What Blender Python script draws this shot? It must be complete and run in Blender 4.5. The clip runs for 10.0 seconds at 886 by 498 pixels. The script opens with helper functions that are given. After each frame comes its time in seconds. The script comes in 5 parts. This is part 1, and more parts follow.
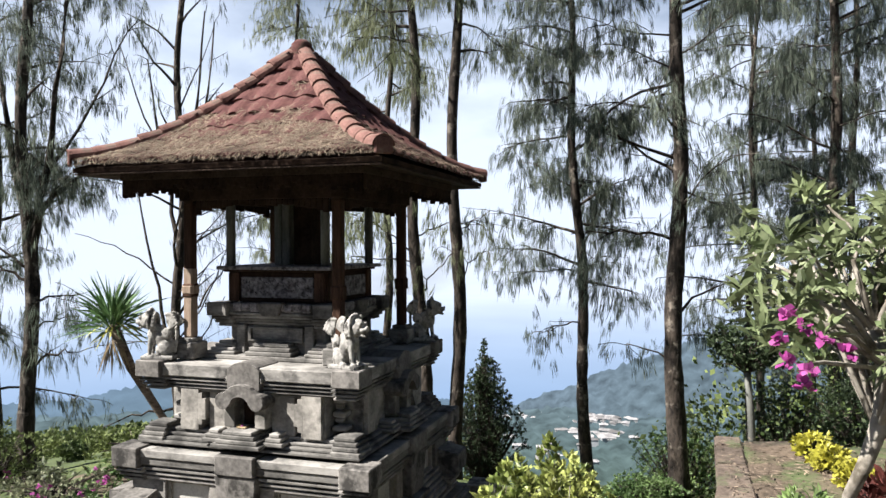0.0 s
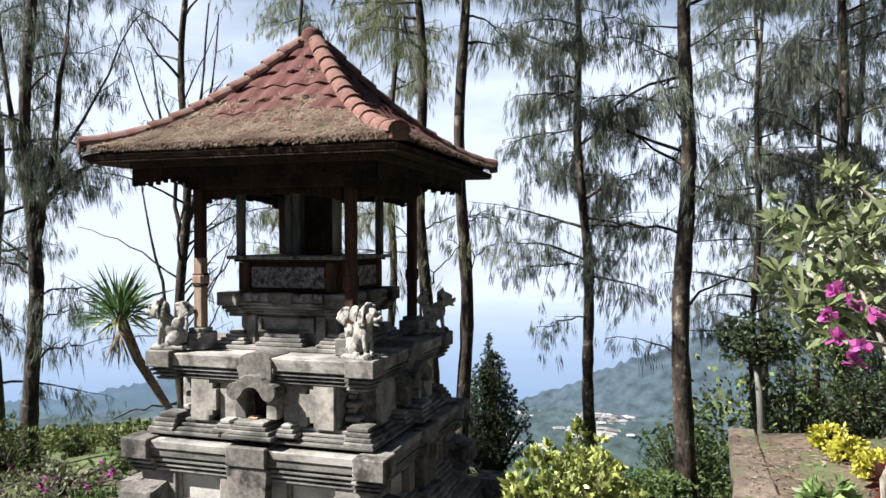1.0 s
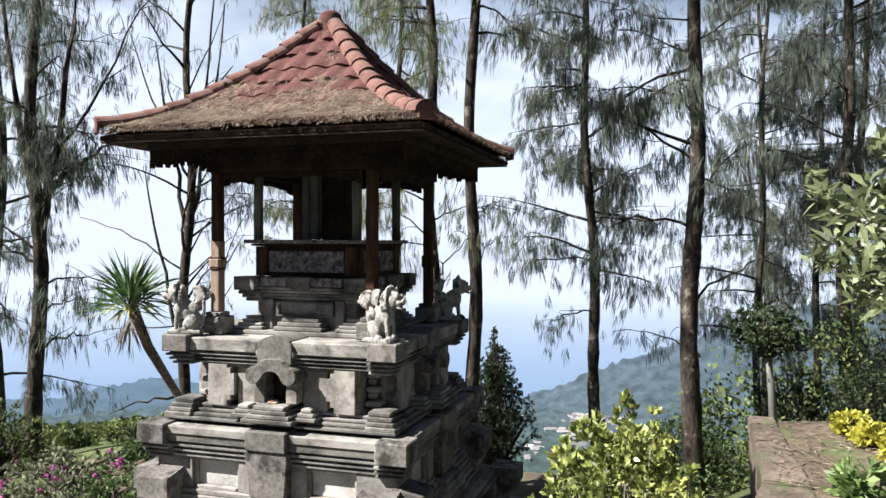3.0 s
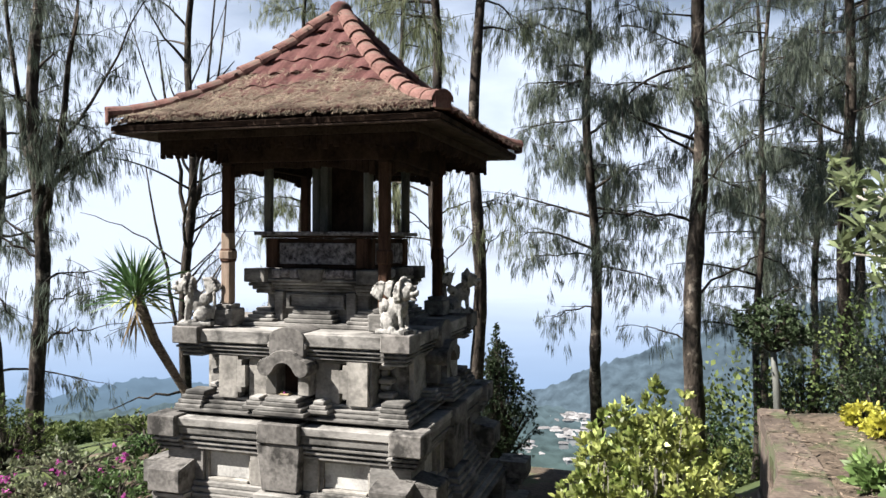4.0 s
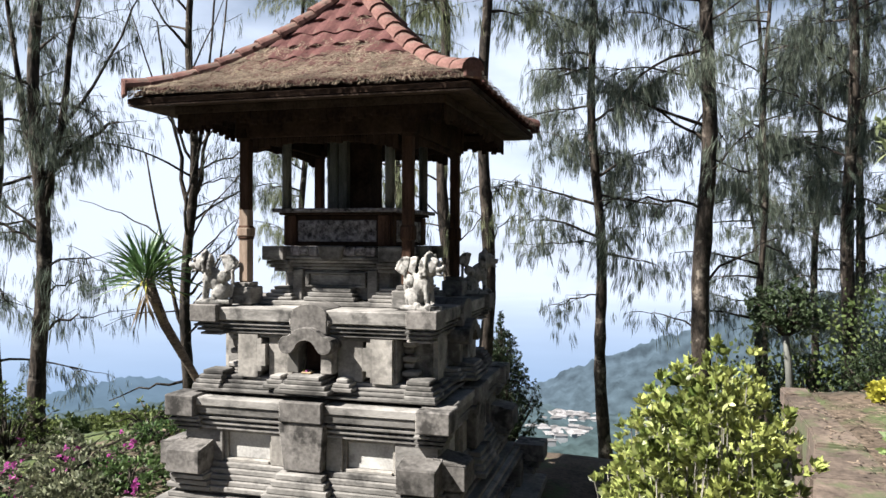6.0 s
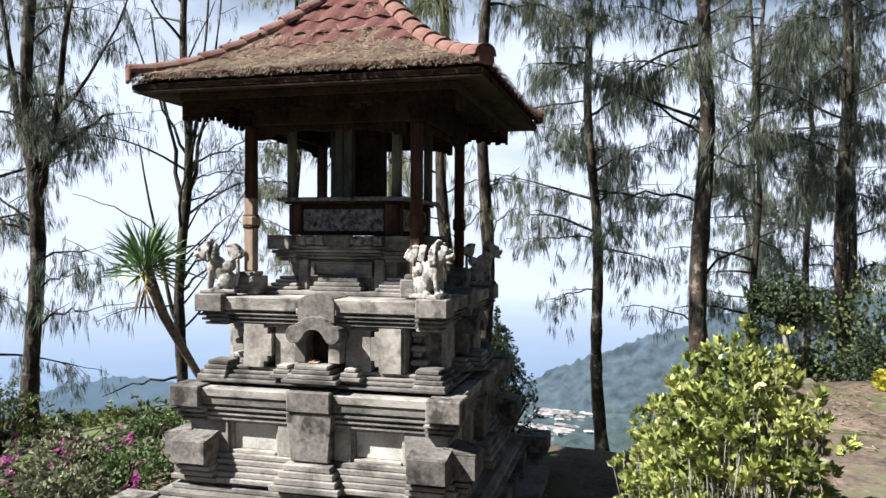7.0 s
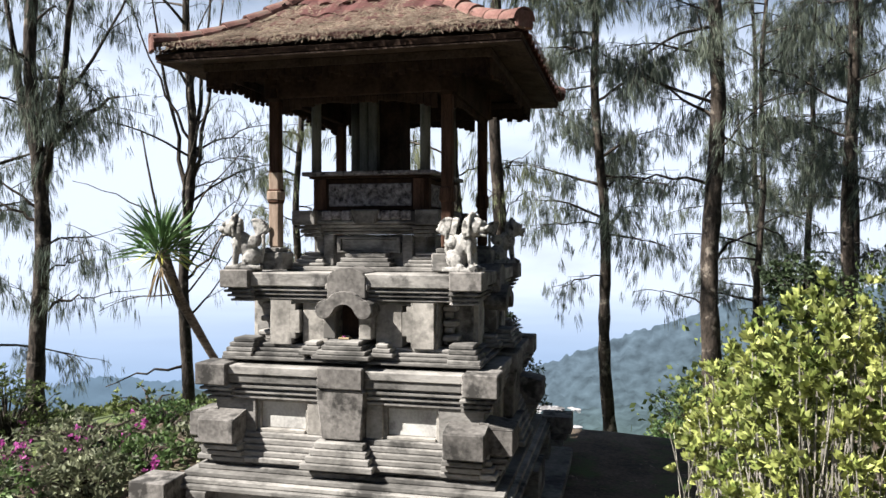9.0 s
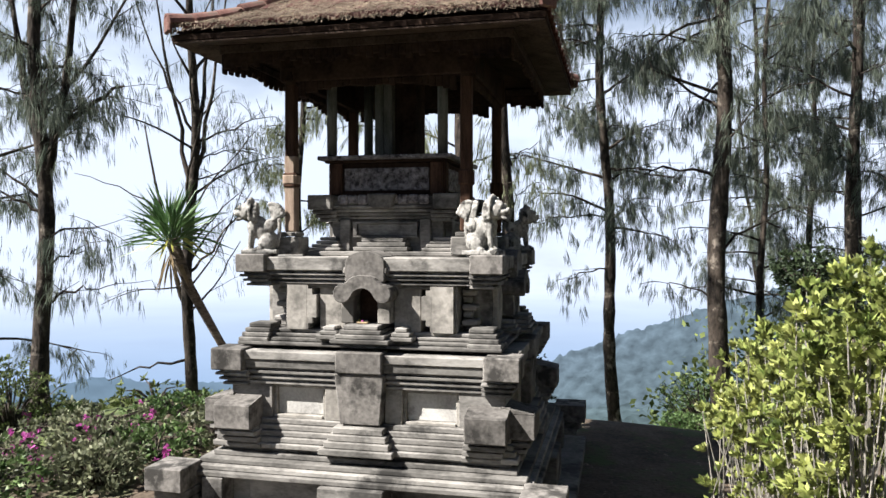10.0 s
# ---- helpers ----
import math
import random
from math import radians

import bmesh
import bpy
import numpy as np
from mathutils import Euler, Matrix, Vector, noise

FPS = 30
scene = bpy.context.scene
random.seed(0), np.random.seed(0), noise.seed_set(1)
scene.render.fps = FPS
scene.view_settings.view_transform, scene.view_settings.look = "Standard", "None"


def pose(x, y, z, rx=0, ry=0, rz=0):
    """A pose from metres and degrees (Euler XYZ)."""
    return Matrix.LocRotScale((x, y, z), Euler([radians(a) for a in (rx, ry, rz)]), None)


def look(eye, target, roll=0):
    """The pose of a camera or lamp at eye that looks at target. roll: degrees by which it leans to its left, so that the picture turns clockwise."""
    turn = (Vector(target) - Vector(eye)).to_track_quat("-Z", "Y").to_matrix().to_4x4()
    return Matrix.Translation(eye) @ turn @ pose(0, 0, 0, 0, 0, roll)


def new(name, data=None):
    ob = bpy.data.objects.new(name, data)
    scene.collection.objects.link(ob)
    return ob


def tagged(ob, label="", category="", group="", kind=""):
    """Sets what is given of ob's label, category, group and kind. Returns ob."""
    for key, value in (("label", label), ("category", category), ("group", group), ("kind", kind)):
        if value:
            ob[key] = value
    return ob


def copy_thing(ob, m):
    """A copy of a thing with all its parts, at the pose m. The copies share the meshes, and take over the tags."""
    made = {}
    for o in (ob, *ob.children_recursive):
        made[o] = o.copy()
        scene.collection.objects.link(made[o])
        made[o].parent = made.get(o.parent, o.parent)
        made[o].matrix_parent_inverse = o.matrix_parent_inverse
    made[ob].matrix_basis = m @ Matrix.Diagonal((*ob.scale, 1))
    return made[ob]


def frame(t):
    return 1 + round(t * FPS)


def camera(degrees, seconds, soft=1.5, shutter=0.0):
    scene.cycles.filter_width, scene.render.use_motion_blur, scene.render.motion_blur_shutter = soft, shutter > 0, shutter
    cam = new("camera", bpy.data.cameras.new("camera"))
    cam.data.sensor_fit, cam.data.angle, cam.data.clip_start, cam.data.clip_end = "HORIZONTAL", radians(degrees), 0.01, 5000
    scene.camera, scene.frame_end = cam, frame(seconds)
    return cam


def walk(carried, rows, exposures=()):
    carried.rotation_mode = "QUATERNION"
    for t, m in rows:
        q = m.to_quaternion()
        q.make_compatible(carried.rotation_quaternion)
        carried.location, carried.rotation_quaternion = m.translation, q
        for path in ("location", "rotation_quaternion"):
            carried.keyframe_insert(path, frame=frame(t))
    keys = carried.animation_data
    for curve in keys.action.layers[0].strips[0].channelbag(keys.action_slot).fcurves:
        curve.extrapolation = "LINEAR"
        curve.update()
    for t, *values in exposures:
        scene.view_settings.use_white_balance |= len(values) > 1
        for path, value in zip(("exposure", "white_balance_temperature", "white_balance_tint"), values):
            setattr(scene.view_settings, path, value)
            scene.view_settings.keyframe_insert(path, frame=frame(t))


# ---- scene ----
cam = camera(60.7, 10.0)
PATH = [
    (0, (3.648, -6.786, 3.216), (3.038, -4.882, 3.196), -0.2),
    (0.5, (3.577, -6.78, 3.166), (2.972, -4.874, 3.146), -0.1),
    (1, (3.496, -6.765, 3.134), (2.891, -4.858, 3.11), -0.1),
    (1.5, (3.43, -6.765, 3.086), (2.829, -4.858, 3.06), 0.0),
    (2, (3.362, -6.768, 3.036), (2.768, -4.859, 3.013), 0.0),
    (2.5, (3.303, -6.77, 3.014), (2.712, -4.86, 2.992), 0.1),
    (4, (3.071, -6.818, 2.92), (2.503, -4.901, 2.896), 0.3),
    (4.5, (2.991, -6.817, 2.884), (2.429, -4.898, 2.859), 0.2),
    (5, (2.907, -6.808, 2.827), (2.35, -4.887, 2.8), 0.2),
    (5.5, (2.83, -6.801, 2.777), (2.28, -4.879, 2.749), 0.2),
    (7, (2.555, -6.809, 2.636), (2.053, -4.874, 2.606), 0.3),
    (7.5, (2.468, -6.801, 2.597), (1.978, -4.862, 2.564), 0.2),
    (8, (2.375, -6.793, 2.537), (1.897, -4.852, 2.502), 0.2),
    (8.5, (2.276, -6.783, 2.493), (1.803, -4.84, 2.457), 0.1),
    (9, (2.176, -6.786, 2.437), (1.706, -4.842, 2.4), 0.0),
    (9.5, (2.07, -6.789, 2.368), (1.607, -4.844, 2.329), -0.0),
    (10, (1.962, -6.779, 2.301), (1.509, -4.831, 2.265), -0.0),
]
walk(cam, [(t, look(eye, target, roll)) for t, eye, target, roll in PATH], [(0, 1.71), (10, 1.71)])

# ---- light ----
SUN = Vector((-1.6, -1.06, 1.96)).normalized()
world = bpy.data.worlds.new("World")
scene.world = world
world.use_nodes = True
wn, wl = world.node_tree.nodes, world.node_tree.links
wn.clear()
w_out = wn.new("ShaderNodeOutputWorld")
w_bg = wn.new("ShaderNodeBackground")
w_sky = wn.new("ShaderNodeTexSky")
w_sky.sky_type = "NISHITA"
w_sky.sun_disc = False
w_sky.sun_elevation = math.asin(SUN.z)
w_sky.sun_rotation = math.atan2(SUN.x, SUN.y)
w_sky.altitude = 900
w_sky.dust_density = 1.2
w_co = wn.new("ShaderNodeTexCoord")
w_noise = wn.new("ShaderNodeTexNoise")
w_noise.inputs["Scale"].default_value = 3.2
w_noise.inputs["Detail"].default_value = 6
w_map = wn.new("ShaderNodeMapping")
w_map.inputs["Scale"].default_value = (1, 1, 2.6)
w_sep = wn.new("ShaderNodeSeparateXYZ")
w_up = wn.new("ShaderNodeMapRange")       # clouds thin out towards the zenith
w_up.inputs[1].default_value, w_up.inputs[2].default_value = 0.47, 0.15
w_up.inputs[3].default_value, w_up.inputs[4].default_value = -0.30, 0.36
w_add = wn.new("ShaderNodeMath")
w_add.operation = "ADD"
w_ramp = wn.new("ShaderNodeValToRGB")
w_ramp.color_ramp.elements[0].position, w_ramp.color_ramp.elements[1].position = 0.42, 0.80
w_mix = wn.new("ShaderNodeMixRGB")
w_mix.inputs[2].default_value = (9.5, 10.75, 13.1, 1)
wl.new(w_co.outputs["Generated"], w_map.inputs[0])
wl.new(w_map.outputs[0], w_noise.inputs["Vector"])
wl.new(w_co.outputs["Generated"], w_sep.inputs[0])
wl.new(w_sep.outputs[2], w_up.inputs[0])
wl.new(w_noise.outputs[0], w_add.inputs[0])
wl.new(w_up.outputs[0], w_add.inputs[1])
wl.new(w_add.outputs[0], w_ramp.inputs[0])
wl.new(w_ramp.outputs[0], w_mix.inputs[0])
wl.new(w_sky.outputs[0], w_mix.inputs[1])
wl.new(w_mix.outputs[0], w_bg.inputs[0])
wl.new(w_bg.outputs[0], w_out.inputs[0])
w_bg.inputs[1].default_value = 0.0295
sun = new("sun", bpy.data.lights.new("sun", "SUN"))
sun.data.energy, sun.data.angle, sun.data.color = 5.0, radians(0.6), (1.0, 0.96, 0.90)
sun.matrix_world = look(SUN * 60, (0, 0, 0))


# ---- materials ----
def material(name, dark, light, scale=6.0, rough=0.85, bump=0.3, fine=60.0, spots=None, spot_scale=2.0, spot_at=0.6, vary=0.0, stretch=(1, 1, 1), island=0.0, through_light=0.0, dist=0.01, fine_part=0.35, spec=0.3):
    """Two-scale noise between two colours, spots of a third, relief from the fine noise."""
    m = bpy.data.materials.new(name)
    m.use_nodes = True
    n, l = m.node_tree.nodes, m.node_tree.links
    b = n["Principled BSDF"]
    b.inputs["Roughness"].default_value = rough
    b.inputs["Specular IOR Level"].default_value = spec
    co = n.new("ShaderNodeTexCoord")
    mp = n.new("ShaderNodeMapping")
    mp.inputs["Scale"].default_value = stretch
    l.new(co.outputs["Object"], mp.inputs[0])
    a = n.new("ShaderNodeTexNoise")
    a.inputs["Scale"].default_value, a.inputs["Detail"].default_value = scale, 6
    f = n.new("ShaderNodeTexNoise")
    f.inputs["Scale"].default_value, f.inputs["Detail"].default_value = fine, 4
    l.new(mp.outputs[0], a.inputs["Vector"])
    l.new(mp.outputs[0], f.inputs["Vector"])
    mean = n.new("ShaderNodeMath")
    mean.operation = "MULTIPLY_ADD"
    mean.inputs[1].default_value = fine_part
    l.new(f.outputs[0], mean.inputs[0])
    scl = n.new("ShaderNodeMath")
    scl.operation = "MULTIPLY"
    scl.inputs[1].default_value = 1 - fine_part
    l.new(a.outputs[0], scl.inputs[0])
    l.new(scl.outputs[0], mean.inputs[2])
    ramp = n.new("ShaderNodeValToRGB")
    ramp.color_ramp.elements[0].position, ramp.color_ramp.elements[1].position = 0.36, 0.64
    ramp.color_ramp.elements[0].color, ramp.color_ramp.elements[1].color = (*dark, 1), (*light, 1)
    l.new(mean.outputs[0], ramp.inputs[0])
    colour = ramp.outputs[0]
    if spots:
        s = n.new("ShaderNodeTexNoise")
        s.inputs["Scale"].default_value, s.inputs["Detail"].default_value, s.inputs["Roughness"].default_value = spot_scale, 8, 0.65
        l.new(co.outputs["Object"], s.inputs["Vector"])
        r = n.new("ShaderNodeValToRGB")
        r.color_ramp.elements[0].position, r.color_ramp.elements[1].position = spot_at - 0.05, spot_at + 0.06
        l.new(s.outputs[0], r.inputs[0])
        x = n.new("ShaderNodeMixRGB")
        l.new(r.outputs[0], x.inputs[0])
        l.new(colour, x.inputs[1])
        x.inputs[2].default_value = (*spots, 1)
        colour = x.outputs[0]
    for amount, kind in ((vary, "ShaderNodeObjectInfo"), (island, "ShaderNodeNewGeometry")):
        if amount:
            o = n.new(kind)
            rng = n.new("ShaderNodeMapRange")
            rng.inputs[3].default_value, rng.inputs[4].default_value = 1 - amount, 1 + amount
            l.new(o.outputs["Random" if kind == "ShaderNodeObjectInfo" else "Random Per Island"], rng.inputs[0])
            h = n.new("ShaderNodeHueSaturation")
            l.new(rng.outputs[0], h.inputs["Value"])
            l.new(colour, h.inputs["Color"])
            colour = h.outputs[0]
    l.new(colour, b.inputs["Base Color"])
    if bump:
        bp = n.new("ShaderNodeBump")
        bp.inputs["Strength"].default_value, bp.inputs["Distance"].default_value = bump, dist
        l.new(mean.outputs[0], bp.inputs["Height"])
        l.new(bp.outputs[0], b.inputs["Normal"])
    if through_light:
        t = n.new("ShaderNodeBsdfTranslucent")
        l.new(colour, t.inputs[0])
        mx = n.new("ShaderNodeMixShader")
        mx.inputs[0].default_value = through_light
        l.new(b.outputs[0], mx.inputs[1])
        l.new(t.outputs[0], mx.inputs[2])
        l.new(mx.outputs[0], n["Material Output"].inputs[0])
    return m


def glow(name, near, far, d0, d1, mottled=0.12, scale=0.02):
    """A glowing far backdrop; painted haze drifts its colour from near to far."""
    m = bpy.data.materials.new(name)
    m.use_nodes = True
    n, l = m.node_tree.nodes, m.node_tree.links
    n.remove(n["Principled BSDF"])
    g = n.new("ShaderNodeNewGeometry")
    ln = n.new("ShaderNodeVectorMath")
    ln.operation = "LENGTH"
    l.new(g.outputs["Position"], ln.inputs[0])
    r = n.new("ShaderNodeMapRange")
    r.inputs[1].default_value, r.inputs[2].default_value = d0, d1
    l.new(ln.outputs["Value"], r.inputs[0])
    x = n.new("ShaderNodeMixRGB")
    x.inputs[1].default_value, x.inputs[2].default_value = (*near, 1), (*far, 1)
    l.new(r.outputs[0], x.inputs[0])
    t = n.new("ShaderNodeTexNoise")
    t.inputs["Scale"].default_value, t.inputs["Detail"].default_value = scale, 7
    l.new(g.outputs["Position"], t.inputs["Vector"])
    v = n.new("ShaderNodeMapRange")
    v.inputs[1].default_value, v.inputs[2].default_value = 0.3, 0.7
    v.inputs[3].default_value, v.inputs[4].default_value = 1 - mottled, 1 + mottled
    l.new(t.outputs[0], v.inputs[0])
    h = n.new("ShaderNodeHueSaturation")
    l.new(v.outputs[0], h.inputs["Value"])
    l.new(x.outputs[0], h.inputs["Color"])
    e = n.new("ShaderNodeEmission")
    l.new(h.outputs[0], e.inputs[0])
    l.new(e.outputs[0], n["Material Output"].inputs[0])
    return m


STONE = material("grey_volcanic_stone", (0.080, 0.076, 0.071), (0.265, 0.252, 0.236), 2.8, 0.93, 0.7, 24, (0.042, 0.040, 0.038), 2.1, 0.575, 0.26, (1, 1, 2.6), fine_part=0.28)
OLDSTONE = material("dark_weathered_block_stone", (0.066, 0.061, 0.057), (0.200, 0.187, 0.175), 3.2, 0.95, 0.8, 30, (0.032, 0.030, 0.028), 3.1, 0.57, 0.22, fine_part=0.4)
FACESTONE = material("smooth_panel_stone", (0.16, 0.15, 0.137), (0.355, 0.333, 0.303), 2.6, 0.9, 0.45, 30, (0.10, 0.094, 0.086), 2.4, 0.57, 0.12, fine_part=0.35)
PALE = material("pale_panel_stone", (0.27, 0.26, 0.25), (0.50, 0.49, 0.465), 4, 0.9, 0.3, 50, (0.17, 0.165, 0.16), 3.5, 0.61, 0.08)
STATUE = material("whitened_stone", (0.14, 0.135, 0.127), (0.42, 0.405, 0.38), 9, 0.9, 0.6, 60, (0.05, 0.048, 0.045), 10, 0.56)
WOOD = material("weathered_brown_wood", (0.018, 0.0105, 0.0075), (0.075, 0.042, 0.029), 4, 0.85, 0.4, 40, stretch=(6, 6, 0.8), vary=0.2, spec=0.08)
# pale copy of the post wood with sunlight put into its colour
SUNLITWOOD = material("sunlit_coloured_wood", (0.16, 0.115, 0.085), (0.29, 0.22, 0.17), 5, 0.8, 0.3, 40, stretch=(6, 6, 0.8))
BEAM = material("dark_roof_timber", (0.014, 0.009, 0.0075), (0.046, 0.030, 0.023), 4, 0.95, 0.4, 30, vary=0.1, spec=0.04)
EAVEWOOD = material("brown_eave_board", (0.024, 0.017, 0.014), (0.07, 0.05, 0.041), 5, 0.9, 0.3, 40, vary=0.15, spec=0.05)
GREYPOST = material("grey_weathered_post", (0.05, 0.052, 0.047), (0.13, 0.132, 0.12), 5, 0.85, 0.3, 40, stretch=(4, 4, 0.7))
CARVED = material("carved_dark_relief", (0.020, 0.017, 0.018), (0.27, 0.25, 0.26), 22, 0.75, 1.0, 60, dist=0.03, fine_part=0.3)
TILE = material("old_red_clay_tile", (0.058, 0.026, 0.026), (0.128, 0.060, 0.054), 7, 0.9, 0.5, 60, (0.10, 0.078, 0.064), 7, 0.60, 0.10, spec=0.1)
RIDGE = material("faded_clay_ridge_tile", (0.092, 0.048, 0.042), (0.185, 0.104, 0.089), 6, 0.92, 0.5, 50, (0.13, 0.095, 0.080), 6, 0.60, 0.18, spec=0.08)
LITTER = material("dry_needle_litter", (0.075, 0.057, 0.045), (0.235, 0.185, 0.14), 3, 0.95, 0, 20, island=0.45, spec=0.1)
# the pale spots are bark mottling together with painted sunlit patches
BARK = material("dark_casuarina_bark", (0.009, 0.007, 0.006), (0.055, 0.043, 0.034), 6, 0.95, 1.0, 24, (0.18, 0.155, 0.13), 4.5, 0.61, stretch=(1, 1, 0.4), dist=0.04, fine_part=0.45)
SHAGGY = material("shaggy_brown_trunk", (0.055, 0.042, 0.033), (0.19, 0.15, 0.115), 9, 0.95, 0.9, 30, (0.04, 0.03, 0.024), 8, 0.58, stretch=(1, 1, 3.0), dist=0.03)
PALEBARK = material("pale_smooth_bark", (0.13, 0.115, 0.095), (0.32, 0.29, 0.25), 7, 0.85, 0.4, 40, (0.07, 0.06, 0.045), 6, 0.58)
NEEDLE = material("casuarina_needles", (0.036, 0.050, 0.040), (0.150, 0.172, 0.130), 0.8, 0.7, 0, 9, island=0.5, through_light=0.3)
# lit copy of the needles: sunshine put into a paler green
NEEDLELIT = material("casuarina_needles_sunlit", (0.085, 0.10, 0.052), (0.185, 0.20, 0.115), 0.8, 0.7, 0, 9, island=0.4, through_light=0.35)
LIME = material("lime_green_leaves", (0.075, 0.115, 0.026), (0.37, 0.39, 0.13), 4, 0.4, 0, 30, island=0.7, through_light=0.28)
DUSTY = material("dusty_pale_leaves", (0.055, 0.068, 0.038), (0.21, 0.22, 0.135), 3, 0.6, 0, 20, island=0.5, through_light=0.25)
TWIG = material("grey_twig", (0.10, 0.092, 0.08), (0.30, 0.28, 0.25), 8, 0.9, 0, 40)
YELLOW = material("golden_leaves", (0.26, 0.25, 0.03), (0.44, 0.41, 0.07), 4, 0.5, 0, 20, island=0.35, through_light=0.3)
GREEN = material("green_leaves", (0.035, 0.075, 0.022), (0.13, 0.185, 0.07), 2, 0.5, 0, 15, island=0.5, through_light=0.3)
LONGLEAF = material("narrow_green_leaves", (0.060, 0.085, 0.036), (0.25, 0.285, 0.155), 2, 0.4, 0, 15, island=0.6, through_light=0.3)
FRESH = material("fresh_green_leaves", (0.10, 0.16, 0.05), (0.26, 0.34, 0.14), 2, 0.45, 0, 15, island=0.45, through_light=0.35)
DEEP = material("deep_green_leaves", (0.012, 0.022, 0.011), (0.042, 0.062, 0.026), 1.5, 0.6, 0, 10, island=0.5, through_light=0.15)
HILLGREEN = material("hillside_foliage", (0.026, 0.050, 0.014), (0.135, 0.16, 0.052), 0.25, 0.7, 0, 2, island=0.5, through_light=0.25)
MAGENTA = material("magenta_petals", (0.27, 0.035, 0.19), (0.52, 0.13, 0.40), 8, 0.5, 0, 30, island=0.3, through_light=0.4)
RED = material("dark_red_leaves", (0.030, 0.010, 0.009), (0.11, 0.030, 0.024), 5, 0.5, 0, 20, island=0.3, through_light=0.3)
SWORD = material("sword_leaf_green", (0.035, 0.085, 0.03), (0.13, 0.21, 0.08), 3, 0.45, 0, 20, island=0.35, through_light=0.2)
DRYLEAF = material("dry_tan_leaf", (0.13, 0.095, 0.055), (0.28, 0.21, 0.125), 5, 0.9, 0, 20, island=0.3)
YOUNG = material("yellowing_sword_leaf", (0.30, 0.30, 0.06), (0.48, 0.46, 0.12), 4, 0.5, 0, 20, island=0.3, through_light=0.2)
EARTH = material("brown_earth_with_moss", (0.040, 0.030, 0.022), (0.135, 0.102, 0.075), 2.4, 0.95, 0.9, 24, (0.075, 0.095, 0.040), 1.3, 0.545, dist=0.04, fine_part=0.45)
COPING = material("mossy_brown_coping_stone", (0.050, 0.038, 0.031), (0.155, 0.12, 0.097), 5, 0.92, 0.9, 30, (0.075, 0.085, 0.045), 3, 0.56, 0.16, dist=0.02, fine_part=0.4)
GRASS = material("hillside_grass_and_scrub", (0.02, 0.034, 0.010), (0.085, 0.105, 0.034), 0.6, 0.95, 0.6, 6, (0.10, 0.08, 0.05), 0.35, 0.66, dist=0.05)
WHITEWALL = material("house_wall", (0.15, 0.16, 0.17), (0.27, 0.28, 0.29), 0.1, 0.9, 0, 1, vary=0.35)
HOUSEROOF = material("house_roof", (0.10, 0.095, 0.095), (0.27, 0.265, 0.27), 0.02, 0.8, 0, 1, vary=0.5)


# ---- builders ----
def part(name, bm, mat, parent=None, label="", smooth=False):
    me = bpy.data.meshes.new(name)
    bm.to_mesh(me)
    bm.free()
    return mesh_part(name, me, mat, parent, label, smooth)


def mesh_part(name, me, mat, parent=None, label="", smooth=False):
    if mat and not me.materials:
        me.materials.append(mat)
    if smooth:
        me.polygons.foreach_set("use_smooth", [True] * len(me.polygons))
    ob = new(name, me)
    ob.parent = parent
    return tagged(ob, label)


def box(bm, x0, x1, y0, y1, z0, z1, bevel=0.006, top=1.0, bottom=1.0):
    """A bevelled block; top and bottom scale those faces about the middle."""
    cx, cy = (x0 + x1) / 2, (y0 + y1) / 2
    vs = []
    for z, k in ((z0, bottom), (z1, top)):
        for x, y in ((x0, y0), (x1, y0), (x1, y1), (x0, y1)):
            vs.append(bm.verts.new((cx + (x - cx) * k, cy + (y - cy) * k, z)))
    fs = [bm.faces.new([vs[i] for i in q]) for q in ((3, 2, 1, 0), (4, 5, 6, 7), (0, 1, 5, 4), (1, 2, 6, 5), (2, 3, 7, 6), (3, 0, 4, 7))]
    if bevel:
        es = list({e for f in fs for e in f.edges})
        bmesh.ops.bevel(bm, geom=es, offset=bevel, segments=1, affect="EDGES")
    return bm


def block(x0, x1, y0, y1, z0, z1, bevel=0.006, top=1.0, bottom=1.0):
    return box(bmesh.new(), x0, x1, y0, y1, z0, z1, bevel, top, bottom)


def tube(points, radii, sides=8, rough=0.0, seed=0):
    """Vertices and faces of a tapered tube along points."""
    rnd = random.Random(seed)
    pts = [Vector(p) for p in points]
    V, F = [], []
    for i, p in enumerate(pts):
        d = (pts[min(i + 1, len(pts) - 1)] - pts[max(i - 1, 0)]).normalized()
        u = d.orthogonal().normalized() if abs(d.z) > 0.99 else d.cross(Vector((0, 0, 1))).normalized()
        v = d.cross(u)
        for k in range(sides):
            a = 2 * math.pi * k / sides
            r = radii[i] * (1 + rnd.uniform(-rough, rough))
            V.append(p + (u * math.cos(a) + v * math.sin(a)) * r)
    for i in range(len(pts) - 1):
        for k in range(sides):
            a, b = i * sides + k, i * sides + (k + 1) % sides
            F.append((a, b, b + sides, a + sides))
    F.append(tuple(range(sides))[::-1])
    F.append(tuple(range((len(pts) - 1) * sides, len(pts) * sides)))
    return V, F


def mesh_of(name, pieces):
    """One mesh from several (vertices, faces)."""
    V, F = [], []
    for v, f in pieces:
        o = len(V)
        V += [tuple(p) for p in v]
        F += [tuple(i + o for i in q) for q in f]
    me = bpy.data.meshes.new(name)
    me.from_pydata(V, [], F)
    return me


